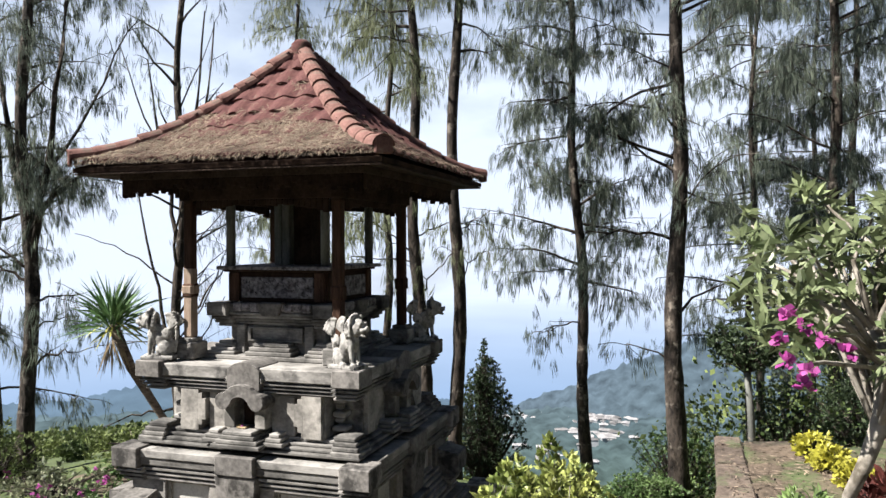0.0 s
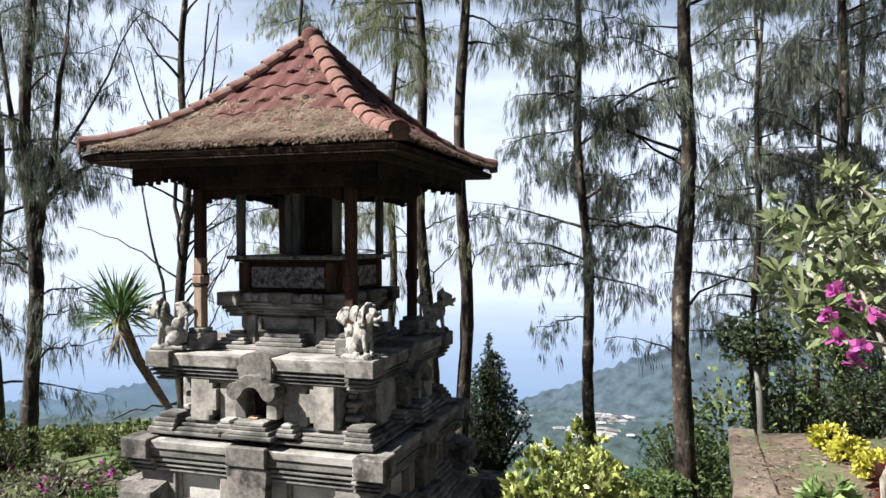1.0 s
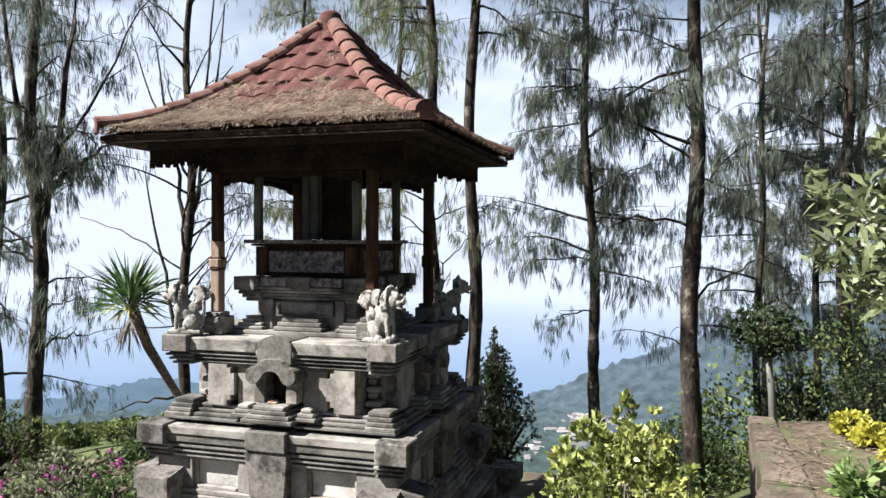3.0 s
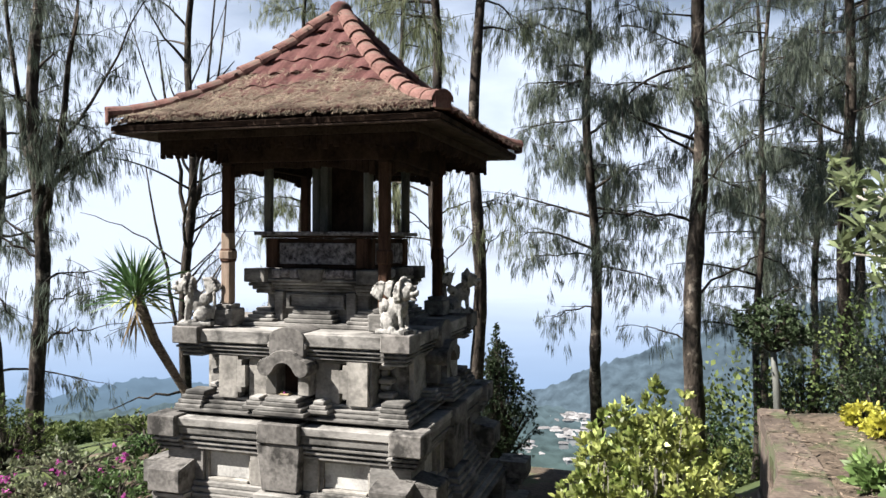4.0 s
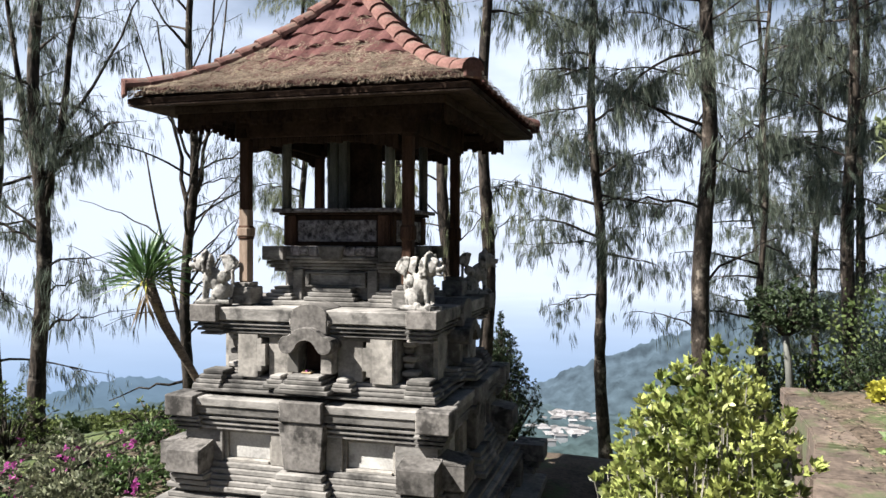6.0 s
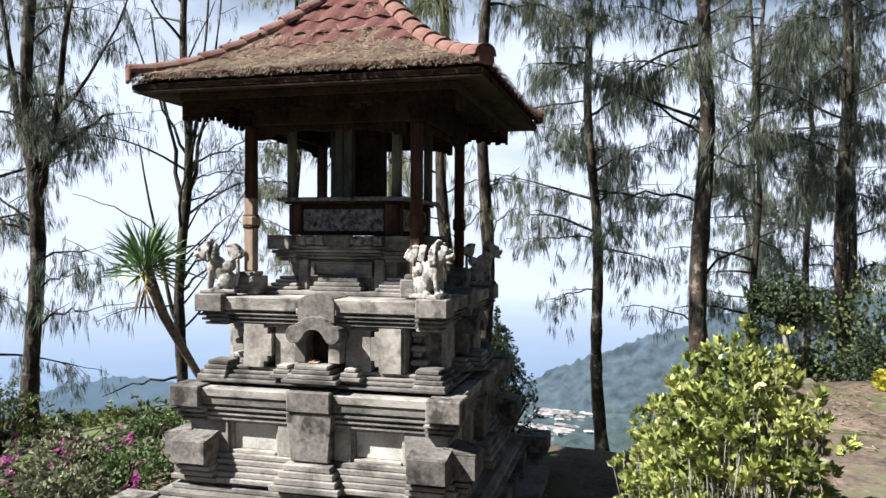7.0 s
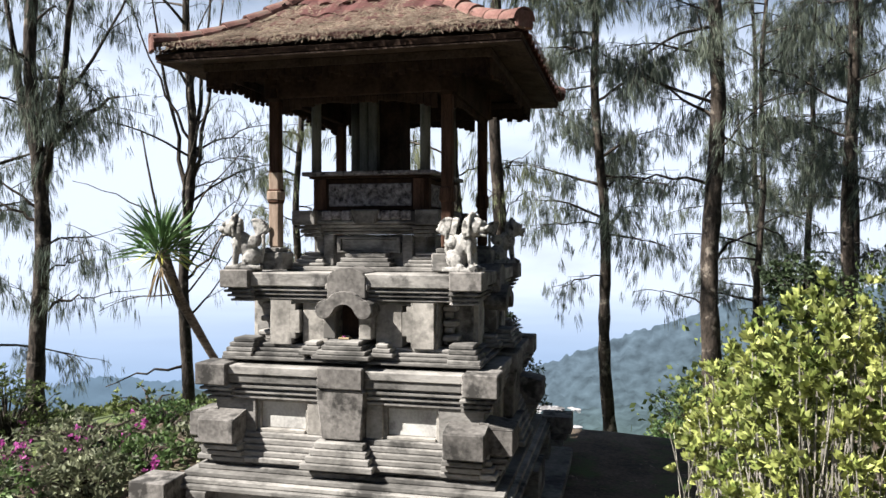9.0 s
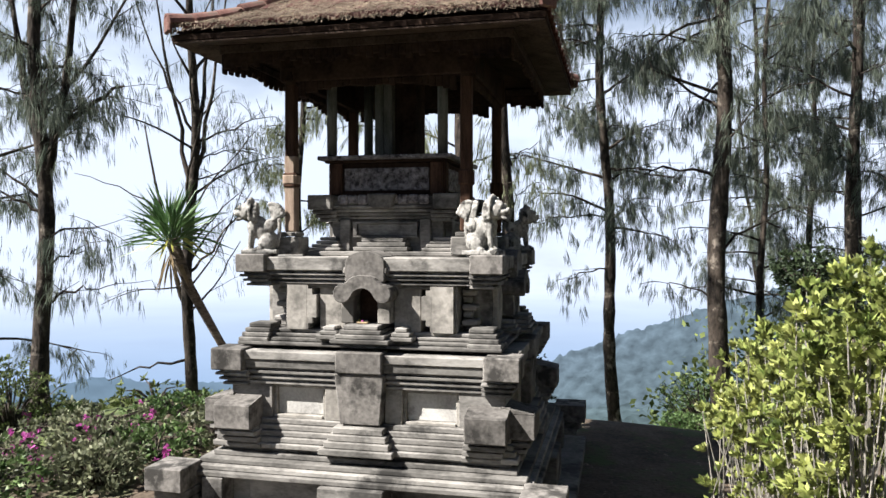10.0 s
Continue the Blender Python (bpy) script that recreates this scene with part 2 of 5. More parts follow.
def blades(name, roots, ways, lengths, widths, bend=0.0, normals=None, seed=0):
    """A mesh of many narrow leaves, each a diamond of two triangles, from numpy rows of roots and unit ways."""
    rng = np.random.default_rng(seed)
    n = len(roots)
    side = np.cross(ways, rng.normal(size=(n, 3)) if normals is None else normals)
    side /= np.linalg.norm(side, axis=1, keepdims=True) + 1e-9
    L, W = np.asarray(lengths).reshape(-1, 1), np.asarray(widths).reshape(-1, 1)
    tip = roots + ways * L
    tip[:, 2] -= (bend * L[:, 0])
    mid = roots + ways * L * 0.5
    P = np.stack([roots, mid + side * W / 2, tip, mid - side * W / 2], axis=1).reshape(-1, 3)
    me = bpy.data.meshes.new(name)
    me.vertices.add(4 * n)
    me.vertices.foreach_set("co", P.astype(np.float32).ravel())
    me.loops.add(4 * n)
    me.loops.foreach_set("vertex_index", np.arange(4 * n, dtype=np.int32))
    me.polygons.add(n)
    me.polygons.foreach_set("loop_start", np.arange(0, 4 * n, 4, dtype=np.int32))
    me.update(calc_edges=True)
    return me


def unit(v):
    return v / (np.linalg.norm(v, axis=1, keepdims=True) + 1e-9)


def ground_height(x, y):
    """The flat temple court, the bank behind it and the hillside that falls to the valley."""
    d = math.hypot(max(0.0, y - 2.6), max(0.0, -x - 4.2))
    right = min(1.0, max(0.0, (x - 4.0) / 2.0))
    slope = 0.34 - 0.095 * min(1.0, max(0.0, ((2.8 - x) / (abs(y) + 7) - 0.36) / 0.2)) - 0.05 * min(1.0, max(0.0, (x - 6) / 20))
    z = -slope * d * min(1.0, 0.80 + d / 14)
    z += right * 1.15 * max(0.0, 1 - d / 30)
    if y > 1.2 or abs(x) > 4:
        z += 0.12 * noise.noise((x * 0.35, y * 0.35, 0)) + 0.03 * noise.noise((x * 1.7, y * 1.7, 3))
    return z


# ---- the large structure: ground, terrace, distance ----
def make_ground():
    xs = sorted({round(v, 3) for v in [*np.arange(-12, 14.01, 0.4), *np.arange(-60, -12, 3), *np.arange(15, 62, 3), *np.arange(-320, -60, 20), *np.arange(62, 330, 20)]})
    ys = sorted({round(v, 3) for v in [*np.arange(-12, 14.01, 0.4), *np.arange(-60, -12, 6), *np.arange(15, 62, 2), *np.arange(64, 440, 15)]})
    V = [(x, y, ground_height(x, y)) for y in ys for x in xs]
    n = len(xs)
    F = [(j * n + i, j * n + i + 1, (j + 1) * n + i + 1, (j + 1) * n + i) for j in range(len(ys) - 1) for i in range(n - 1)]
    me = bpy.data.meshes.new("ground")
    me.from_pydata(V, [], F)
    me.materials.append(EARTH)
    me.materials.append(GRASS)
    for p in me.polygons:
        c = p.center
        edge = 0.7 * noise.noise((c.x * 0.5, c.y * 0.5, 7))
        if c.y > 3.6 + edge or c.x < -4.3 + edge or c.x > 14:
            p.material_index = 1
    return tagged(mesh_part("ground", me, None, smooth=True), "bare brown earth court falling away into a green hillside", "ground", kind="structure")


make_ground()

# haze is mixed into these glowing colours, paler and bluer with distance
PLAIN = glow("plain_painted_haze", (0.128, 0.182, 0.272), (0.275, 0.312, 0.378), 1700, 4500, 0.03, 0.003)
HILLNEAR = glow("forested_hill_painted_haze", (0.041, 0.062, 0.047), (0.066, 0.090, 0.116), 480, 1060, 0.38, 0.06)
HILLFAR = glow("far_hill_painted_haze", (0.043, 0.068, 0.082), (0.070, 0.104, 0.145), 1150, 1550, 0.14, 0.02)


def make_plain():
    V, F = [], []
    for i, r in enumerate((380, 700, 1100, 1600, 2200, 3000, 3900, 4800)):
        for k in range(49):
            a = radians(-75 + k * 150 / 48 + 15)
            V.append((-r * math.sin(a), r * math.cos(a), -335 if i else -260))
    for i in range(7):
        for k in range(48):
            a = i * 49 + k
            F.append((a, a + 1, a + 50, a + 49))
    me = bpy.data.meshes.new("backdrop_plain")
    me.from_pydata(V, [], F)
    return tagged(mesh_part("backdrop_plain", me, PLAIN), "lowland and sea far below, painted in glowing pale blue haze", "backdrop", kind="structure")


make_plain()


def make_hill(name, mat, label, dist, a0, a1, crest, seed, depth=350, drop=-345):
    """A ridge at a distance, between two bearings (degrees to the left of north); crest gives the height at a bearing."""
    V, F = [], []
    n, rows = 280, 26
    for i in range(n + 1):
        a = a0 + (a1 - a0) * i / n
        top = crest(a)
        for j in range(rows + 1):
            k = j / rows
            r = dist + depth * (k - 1)
            p = (-math.sin(radians(a)) * r, math.cos(radians(a)) * r)
            rough = noise.noise((p[0] * 0.012, p[1] * 0.012, seed)) * 14 + noise.noise((p[0] * 0.06, p[1] * 0.06, seed)) * 5
            canopy = noise.noise((p[0] * 0.11, p[1] * 0.11, seed)) * 6 + max(0.0, noise.noise((p[0] * 0.3, p[1] * 0.3, seed + 4))) * 3.5
            z = drop + (top - drop) * (k ** 0.9) + rough * min(1, k * 2) * 0.6 + canopy
            V.append((*p, z))
    m = rows + 1
    for i in range(n):
        for j in range(rows):
            F.append((i * m + j, i * m + j + 1, (i + 1) * m + j + 1, (i + 1) * m + j))
    me = bpy.data.meshes.new(name)
    me.from_pydata(V, [], F)
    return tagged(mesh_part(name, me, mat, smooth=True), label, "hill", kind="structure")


def ramp(a, *pts):
    return float(np.interp(a, [p[0] for p in pts], [p[1] for p in pts]))


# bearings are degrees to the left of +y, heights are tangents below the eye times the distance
make_hill("backdrop_hill_right", HILLNEAR, "forested green hillside with blue haze painted in", 1000,
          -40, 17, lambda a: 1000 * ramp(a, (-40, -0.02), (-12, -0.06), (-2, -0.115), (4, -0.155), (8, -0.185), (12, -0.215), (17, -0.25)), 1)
make_hill("backdrop_hill_left", HILLFAR, "distant hills painted in thick blue haze", 1500,
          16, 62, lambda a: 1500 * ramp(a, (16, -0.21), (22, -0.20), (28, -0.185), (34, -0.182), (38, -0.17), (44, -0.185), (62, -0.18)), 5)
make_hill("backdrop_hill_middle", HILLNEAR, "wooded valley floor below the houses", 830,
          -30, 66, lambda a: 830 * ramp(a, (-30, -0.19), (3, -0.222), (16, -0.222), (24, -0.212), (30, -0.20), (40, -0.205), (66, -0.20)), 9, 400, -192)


def make_house(seed):
    rnd = random.Random(seed)
    w, d, h = rnd.uniform(7, 13), rnd.uniform(5, 7), rnd.uniform(1.4, 2.4)
    e = new("village_house")
    part("wall", block(-w / 2, w / 2, -d / 2, d / 2, -6, h, 0), WHITEWALL, e)
    bm = bmesh.new()
    vs = [bm.verts.new(p) for p in ((-w / 2 - .6, -d / 2 - .6, h), (w / 2 + .6, -d / 2 - .6, h), (w / 2 + .6, d / 2 + .6, h), (-w / 2 - .6, d / 2 + .6, h), (-w / 4, 0, h + 1.5), (w / 4, 0, h + 1.5))]
    for q in ((0, 1, 5, 4), (1, 2, 5), (2, 3, 4, 5), (3, 0, 4), (3, 2, 1, 0)):
        bm.faces.new([vs[i] for i in q])
    part("roof", bm, HOUSEROOF, e)
    return tagged(e, "small white house with a pale hipped roof in the valley", "house", "houses of the valley village")


def valley_places():
    rnd = random.Random(4)
    for mean, spread, far, deep, count in ((6.4, 1.5, 806, 9, 58), (6.0, 1.1, 742, 8, 30), (11.5, 1.6, 812, 6, 12), (8.5, 2.0, 690, 22, 14)):
        for _ in range(count):
            yield rnd.gauss(mean, spread), rnd.gauss(far, deep), -187 + rnd.uniform(-1, 2), rnd
    for _ in range(14):
        a = rnd.uniform(26, 38)
        r = rnd.uniform(740, 815)
        yield a, r, -178 + rnd.uniform(-1, 3), rnd



houses = [make_house(i) for i in range(4)]
for i, (a, r, z, rnd) in enumerate(valley_places()):
    m = pose(-math.sin(radians(a)) * r, math.cos(radians(a)) * r, z, 0, 0, rnd.gauss(8, 14) + 90 * (rnd.random() < 0.25))
    if i < 4:
        houses[i].matrix_basis = m
    else:
        copy_thing(houses[i % 4], m)


# the raised terrace beside the court
def terrace_edge(y):
    return float(np.interp(y, [-9.0, -3.2, -2.2, -1.4, -0.8, 1.0], [3.42, 3.46, 3.60, 3.80, 3.90, 3.93]))


def prism(a, b, z0, z1):
    """A block between two cross lines a and b, each (x0, x1, y), with slightly broken edges."""
    bm = bmesh.new()
    vs = [bm.verts.new((x, y, z)) for z in (z0, z1) for x, y in ((a[0], a[2]), (a[1], a[2]), (b[1], b[2]), (b[0], b[2]))]
    fs = [bm.faces.new([vs[i] for i in q]) for q in ((3, 2, 1, 0), (4, 5, 6, 7), (0, 1, 5, 4), (1, 2, 6, 5), (2, 3, 7, 6), (3, 0, 4, 7))]
    bmesh.ops.bevel(bm, geom=list({e for f in fs for e in f.edges}), offset=0.014, segments=2, affect="EDGES")
    return bm


def make_terrace():
    e = tagged(new("terrace"), "raised earth terrace with a brown coping of flat stones", "terrace", kind="structure")
    rnd = random.Random(3)
    nx, ny = 34, 44
    V, F = [], []
    for j in range(ny + 1):
        y = -9.0 + 9.98 * j / ny
        for i in range(nx + 1):
            x = 4.10 + 7.9 * (i / nx) ** 1.6
            V.append((x, y, 1.285 + 0.02 * noise.noise((x * 2.1, y * 2.1, 5)) + 0.015 * noise.noise((x * 6, y * 6, 9)) + 0.03 * min(1, (x - 4.1) * 2)))
    for j in range(ny):
        for i in range(nx):
            a = j * (nx + 1) + i
            F.append((a, a + 1, a + nx + 2, a + nx + 1))
    n = len(V)
    rim = [i for i in range(nx + 1)] + [j * (nx + 1) + nx for j in range(1, ny + 1)] + [ny * (nx + 1) + i for i in range(nx - 1, -1, -1)] + [j * (nx + 1) for j in range(ny - 1, 0, -1)]
    V += [(V[i][0], V[i][1], -0.6) for i in rim]
    for k in range(len(rim)):
        q = (k + 1) % len(rim)
        F.append((rim[k], n + k, n + q, rim[q]))
    me = bpy.data.meshes.new("fill")
    me.from_pydata(V, [], F)
    mesh_part("fill", me, EARTH, e, "packed brown earth with patches of moss", True)
    y = -9.0
    while y < 0.95:
        l = min(rnd.uniform(0.45, 0.8), 1.0 - y)
        z = 1.315 + rnd.uniform(-0.012, 0.012)
        o = rnd.uniform(-.012, .012)
        part("coping_stone", prism((terrace_edge(y) - 0.02 + o, 4.15, y + 0.006), (terrace_edge(y + l) - 0.02 + o, 4.15, y + l - 0.006), 1.17, z), COPING, e)
        y += l
    for k in range(4):
        y = -9.0
        while y < 0.95:
            l = min(rnd.uniform(0.3, 0.5), 0.99 - y)
            o = rnd.uniform(-.014, .014)
            part("wall_stone", prism((terrace_edge(y) + o, 4.14, y + 0.006), (terrace_edge(y + l) + o, 4.14, y + l - 0.006), k * 0.29 + 0.006, 0.29 + k * 0.29 - 0.004), COPING, e)
            y += l
    return e


# ---- the shrine ----
shrine = tagged(new("stone_shrine"), "tiered grey stone shrine with a steep red tiled roof on posts", "shrine")


def slab(name, half, z0, z1, mat=None, bevel=0.007):
    return part(name, block(-half, half, -half, half, z0, z1, bevel), mat or STONE, shrine)


def four(name, bm, mat=None, label="", count=4, smooth=False):
    """The same piece on each of the four sides."""
    me = bpy.data.meshes.new(name)
    bm.to_mesh(me)
    bm.free()
    for k in range(count):
        mesh_part(name, me, mat or STONE, shrine, label, smooth).matrix_basis = pose(0, 0, 0, 0, 0, 90 * k)


def steps(name, halves, z0, dz):
    for i, h in enumerate(halves):
        slab(name, h, z0 + i * dz, z0 + (i + 1) * dz - 0.002)


def corner(bm, a, b, z0, z1, bevel=0.007, top=1.0, bottom=1.0):
    return box(bm, a, b, -b, -a, z0, z1, bevel, top, bottom)


def lips(name, halves, z0, dz):
    """Moulded courses under a cornice: each a projecting lip with a recessed band over it."""
    for i, h in enumerate(halves):
        slab(name, h, z0 + i * dz, z0 + (i + 0.52) * dz, bevel=0.004)
        slab("cornice_band", h - 0.028, z0 + (i + 0.52) * dz, z0 + (i + 1) * dz, bevel=0)


def corner_lips(name, a, bs, z0, dz):
    for i, b in enumerate(bs):
        bm = corner(bmesh.new(), a, b, z0 + i * dz, z0 + (i + 0.52) * dz, 0.004)
        corner(bm, a, b - 0.028, z0 + (i + 0.52) * dz, z0 + (i + 1) * dz, 0)
        four(name, bm)


def hood_outline():
    """Half the hood over a niche runs from the arch over a round lobe to the flat top; the other half mirrors it."""
    half = [(0.10 * math.cos(a), 1.80 + 0.088 * math.sin(a)) for a in (math.pi / 2 - k * math.pi / 12 for k in range(6))]
    half += [(0.172 + 0.072 * math.cos(a), 1.842 + 0.075 * math.sin(a)) for a in (math.radians(-125 + 28 * k) for k in range(9))]
    half += [(0.128 * math.cos(a), 1.905 + 0.085 * math.sin(a) ** 0.7) for a in (math.radians(20 + 17.5 * k) for k in range(5))]
    return half[1:-1], half


def profile(points, y0, y1):
    """A plate of the given outline between two depths, with a narrow chamfer at its front."""
    if len(points) == 2:
        inner, half = points
        points = half + [(-x, z) for x, z in reversed(inner)]
    bm = bmesh.new()
    cx, cz = sum(p[0] for p in points) / len(points), sum(p[1] for p in points) / len(points)
    front = [bm.verts.new((cx + (x - cx) * 0.955, y0, cz + (z - cz) * 0.955)) for x, z in points]
    edge = [bm.verts.new((x, y0 + 0.012, z)) for x, z in points]
    back = [bm.verts.new((x, y1, z)) for x, z in points]
    n = len(points)
    for k in range(n):
        bm.faces.new((front[k], front[(k + 1) % n], edge[(k + 1) % n], edge[k]))
        bm.faces.new((edge[k], edge[(k + 1) % n], back[(k + 1) % n], back[k]))
    bm.faces.new(front)
    bmesh.ops.recalc_face_normals(bm, faces=bm.faces)
    bmesh.ops.triangulate(bm, faces=[f for f in bm.faces if len(f.verts) > 4])
    return bm


def build_body():
    # plinth
    slab("plinth_slab", 1.62, 0.0, 0.10)
    slab("plinth_body", 1.22, 0.10, 0.39)
    steps("plinth_step", (1.40, 1.365, 1.32, 1.24), 0.392, 0.043)
    slab("plinth_neck", 1.19, 0.562, 0.60)
    four("plinth_ear", corner(bmesh.new(), 1.30, 1.62, 0.32, 0.50), OLDSTONE)
    four("plinth_ear_step", corner(bmesh.new(), 1.30, 1.57, 0.25, 0.315))
    four("plinth_ear_step", corner(bmesh.new(), 1.30, 1.53, 0.18, 0.245))
    for s in (-1, 1):
        four("plinth_frame", block(s * 0.66 - 0.45, s * 0.66 + 0.45, -1.36, -1.215, 0.103, 0.16))
        four("plinth_pier", block(s * 1.16 - 0.09, s * 1.16 + 0.09, -1.41, -1.215, 0.103, 0.388))
        four("plinth_panel", block(s * 0.62 - 0.30, s * 0.62 + 0.30, -1.25, -1.215, 0.19, 0.37))
    four("plinth_pier", block(-0.26, 0.26, -1.45, -1.215, 0.103, 0.388))
    # lower tier
    steps("base_step", (1.245, 1.223, 1.201, 1.178, 1.155), 0.60, 0.045)
    slab("lower_body", 1.04, 0.82, 1.097)
    four("corner_pier", corner(bmesh.new(), 0.775, 1.13, 0.823, 1.096, 0.004))
    for s in (-1, 1):
        four("inner_pier", block(s * 0.25 - 0.07, s * 0.25 + 0.07, -1.13, -1.035, 0.823, 1.096), FACESTONE)
    lips("cornice_step", (1.146, 1.163, 1.18), 1.098, 0.045)
    slab("cornice_slab", 1.192, 1.233, 1.30)
    slab("cornice_slab", 1.207, 1.302, 1.372)
    corner_lips("corner_step", 0.96, (1.185, 1.208, 1.231), 1.086, 0.042)
    four("corner_block", corner(bmesh.new(), 0.98, 1.257, 1.212, 1.39, 0.009), OLDSTONE)
    # ears of the lower tier: two at each corner, one on either face, on stepped brackets
    for s in (-1, 1):
        x0, x1 = sorted((s * 0.857, s * 1.172))
        bm = block(x0, x1, -1.36, -1.10, 0.768, 0.962, 0.008)
        vs = [bm.verts.new(p) for p in ((x0, -1.352, 0.963), (x1, -1.352, 0.963), (x1, -1.10, 0.963), (x0, -1.10, 0.963), (x0, -1.10, 1.012), (x1, -1.10, 1.012))]
        for q in ((0, 1, 5, 4), (1, 2, 5), (2, 3, 4, 5), (3, 0, 4)):
            bm.faces.new([vs[i] for i in q])
        four("ear_block", bm, OLDSTONE)
        for i, (y, k) in enumerate(((1.262, 0.055), (1.292, 0.036), (1.325, 0.016))):
            x0, x1 = sorted((s * (0.85 - k * 0.6), s * (1.172 - k)))
            z = 0.602 + i * 0.055
            bm = block(x0, x1, -y, -1.10, z, z + 0.034, 0.004)
            box(bm, x0 + 0.02, x1 - 0.02, -y + 0.03, -1.10, z + 0.034, z + 0.055, 0)
            four("ear_step", bm)
    # pale panels sunk into the wall behind a stepped reveal
    for s in (-1, 1):
        c = s * 0.547
        four("panel", block(c - 0.20, c + 0.20, -1.062, -1.035, 0.85, 1.066, 0.003), PALE, "pale weathered stone panel")
        for x in (c - 0.213, c + 0.213):
            four("panel_frame", block(x - 0.014, x + 0.014, -1.098, -1.035, 0.824, 1.096, 0.003), FACESTONE)
        four("panel_frame", block(c - 0.198, c + 0.198, -1.098, -1.035, 1.068, 1.096, 0.003), FACESTONE)
        four("panel_frame", block(c - 0.198, c + 0.198, -1.118, -1.035, 0.824, 0.848, 0.003), FACESTONE)
    # centre pilaster: cap, shield, stepped foot
    four("pilaster_cap", block(-0.19, 0.19, -1.25, -1.03, 1.225, 1.395, 0.01), OLDSTONE)
    four("pilaster_shield", block(-0.205, 0.205, -1.232, -1.03, 0.82, 1.222, 0.01, top=1.0, bottom=0.80), OLDSTONE)
    for i, w in enumerate((0.30, 0.265, 0.235, 0.205)):
        four("pilaster_foot", block(-w, w, -1.335 + i * 0.022, -1.03, 0.603 + i * 0.052, 0.652 + i * 0.052))
    # upper tier
    steps("base_step", (1.10, 1.06, 1.01, 0.965), 1.405, 0.031)
    slab("upper_body", 0.74, 1.52, 1.905)
    for i, b in enumerate((1.095, 1.075, 1.055, 1.03)):
        four("corner_foot", corner(bmesh.new(), 0.83, b, 1.43 + i * 0.037, 1.465 + i * 0.037))
    lips("cornice_step", (1.012, 1.028, 1.044), 1.905, 0.036)
    slab("cornice_slab", 1.062, 2.015, 2.125)
    corner_lips("corner_step", 0.84, (1.045, 1.066, 1.087), 1.886, 0.038)
    four("corner_block", corner(bmesh.new(), 0.85, 1.112, 2.0, 2.15, 0.009), OLDSTONE)
    # corner columns: stacked discs and pads
    for i, (z, h, r) in enumerate(((1.58, 0.05, 0.88), (1.635, 0.06, 0.82), (1.70, 0.05, 0.865), (1.755, 0.06, 0.81), (1.82, 0.048, 0.855))):
        four("corner_pad", corner(bmesh.new(), 0.74, r, z, z + h - 0.003, 0.012))
    for s in (-1, 1):
        bm = block(s * 0.615 - 0.088, s * 0.615 + 0.088, -1.005, -0.735, 1.53, 1.90, 0.002)
        four("wall_panel", bm, FACESTONE)
        for i, z in enumerate((1.535, 1.583, 1.631, 1.724, 1.817, 1.865)):
            k = (0.012, 0.048, 0.084, 0.084, 0.048, 0.012)[i]
            four("notched_edge", block(min(s * 0.527, s * (0.527 - k)), max(s * 0.527, s * (0.527 - k)), -1.005, -0.735, z, z + (0.048, 0.048, 0.093, 0.093, 0.048, 0.036)[i], 0), FACESTONE)
        four("side_post", block(s * 0.318 - 0.112, s * 0.318 + 0.112, -0.962, -0.735, 1.53, 1.902), FACESTONE)
    for s in (-1, 1):
        four("recess_frame", block(s * 0.715 - 0.012, s * 0.715 + 0.012, -0.965, -0.735, 1.53, 1.90, 0.004))
        four("lintel_step", block(s * 0.45 - 0.24, s * 0.45 + 0.24, -0.985, -0.735, 1.872, 1.902, 0.004))
    # niche
    for s in (-1, 1):
        four("niche_jamb", block(s * 0.152 - 0.052, s * 0.152 + 0.052, -1.07, -0.735, 1.60, 1.83), FACESTONE)
    # the niche's back takes a dark colour that paints the shade inside
    bm = block(-0.09, 0.09, -0.935, -0.735, 1.60, 1.88, 0.003)
    four("niche_back", bm, BEAM, "niche back coloured dark to stand for shade in the hollow")
    four("niche_hood", profile(hood_outline(), -1.16, -0.86), OLDSTONE, "cloud-shaped stone hood")
    crown = [(-0.165, 1.93)] + [(-0.165 + 0.33 * i / 12, 2.10 + 0.075 * math.sin(math.pi * i / 12) ** 0.6) for i in range(13)] + [(0.165, 1.93)]
    four("hood_crown", profile(crown, -1.092, -0.735), OLDSTONE)
    four("hood_crown", block(-0.185, 0.185, -1.085, -0.735, 1.99, 2.05, 0.012), OLDSTONE)
    for i, (w, y) in enumerate(((0.24, 1.235), (0.205, 1.215), (0.17, 1.20), (0.145, 1.19))):
        four("niche_sill", block(-w, w, -y, -0.735, 1.455 + i * 0.036, 1.489 + i * 0.036))
    for s in (-1, 1):
        for i, w in enumerate((0.10, 0.075, 0.05)):
            four("sill_step", block(s * 0.30 - w, s * 0.30 + w, -1.13 + i * 0.02, -0.735, 1.47 + i * 0.035, 1.502 + i * 0.035))
    # pedestal
    slab("pedestal_slab", 0.70, 2.127, 2.165)
    slab("pedestal_body", 0.50, 2.165, 2.44)
    for i, w in enumerate((0.24, 0.215, 0.185)):
        four("pedestal_foot", block(-w, w, -0.69 + i * 0.03, -0.49, 2.168 + i * 0.038, 2.203 + i * 0.038))
    for i, b in enumerate((0.67, 0.64, 0.61, 0.585)):
        four("pedestal_corner", corner(bmesh.new(), 0.36 + i * 0.025, b, 2.168 + i * 0.03, 2.196 + i * 0.03))
    four("pedestal_panel", block(-0.25, 0.25, -0.53, -0.49, 2.30, 2.40, 0.004))
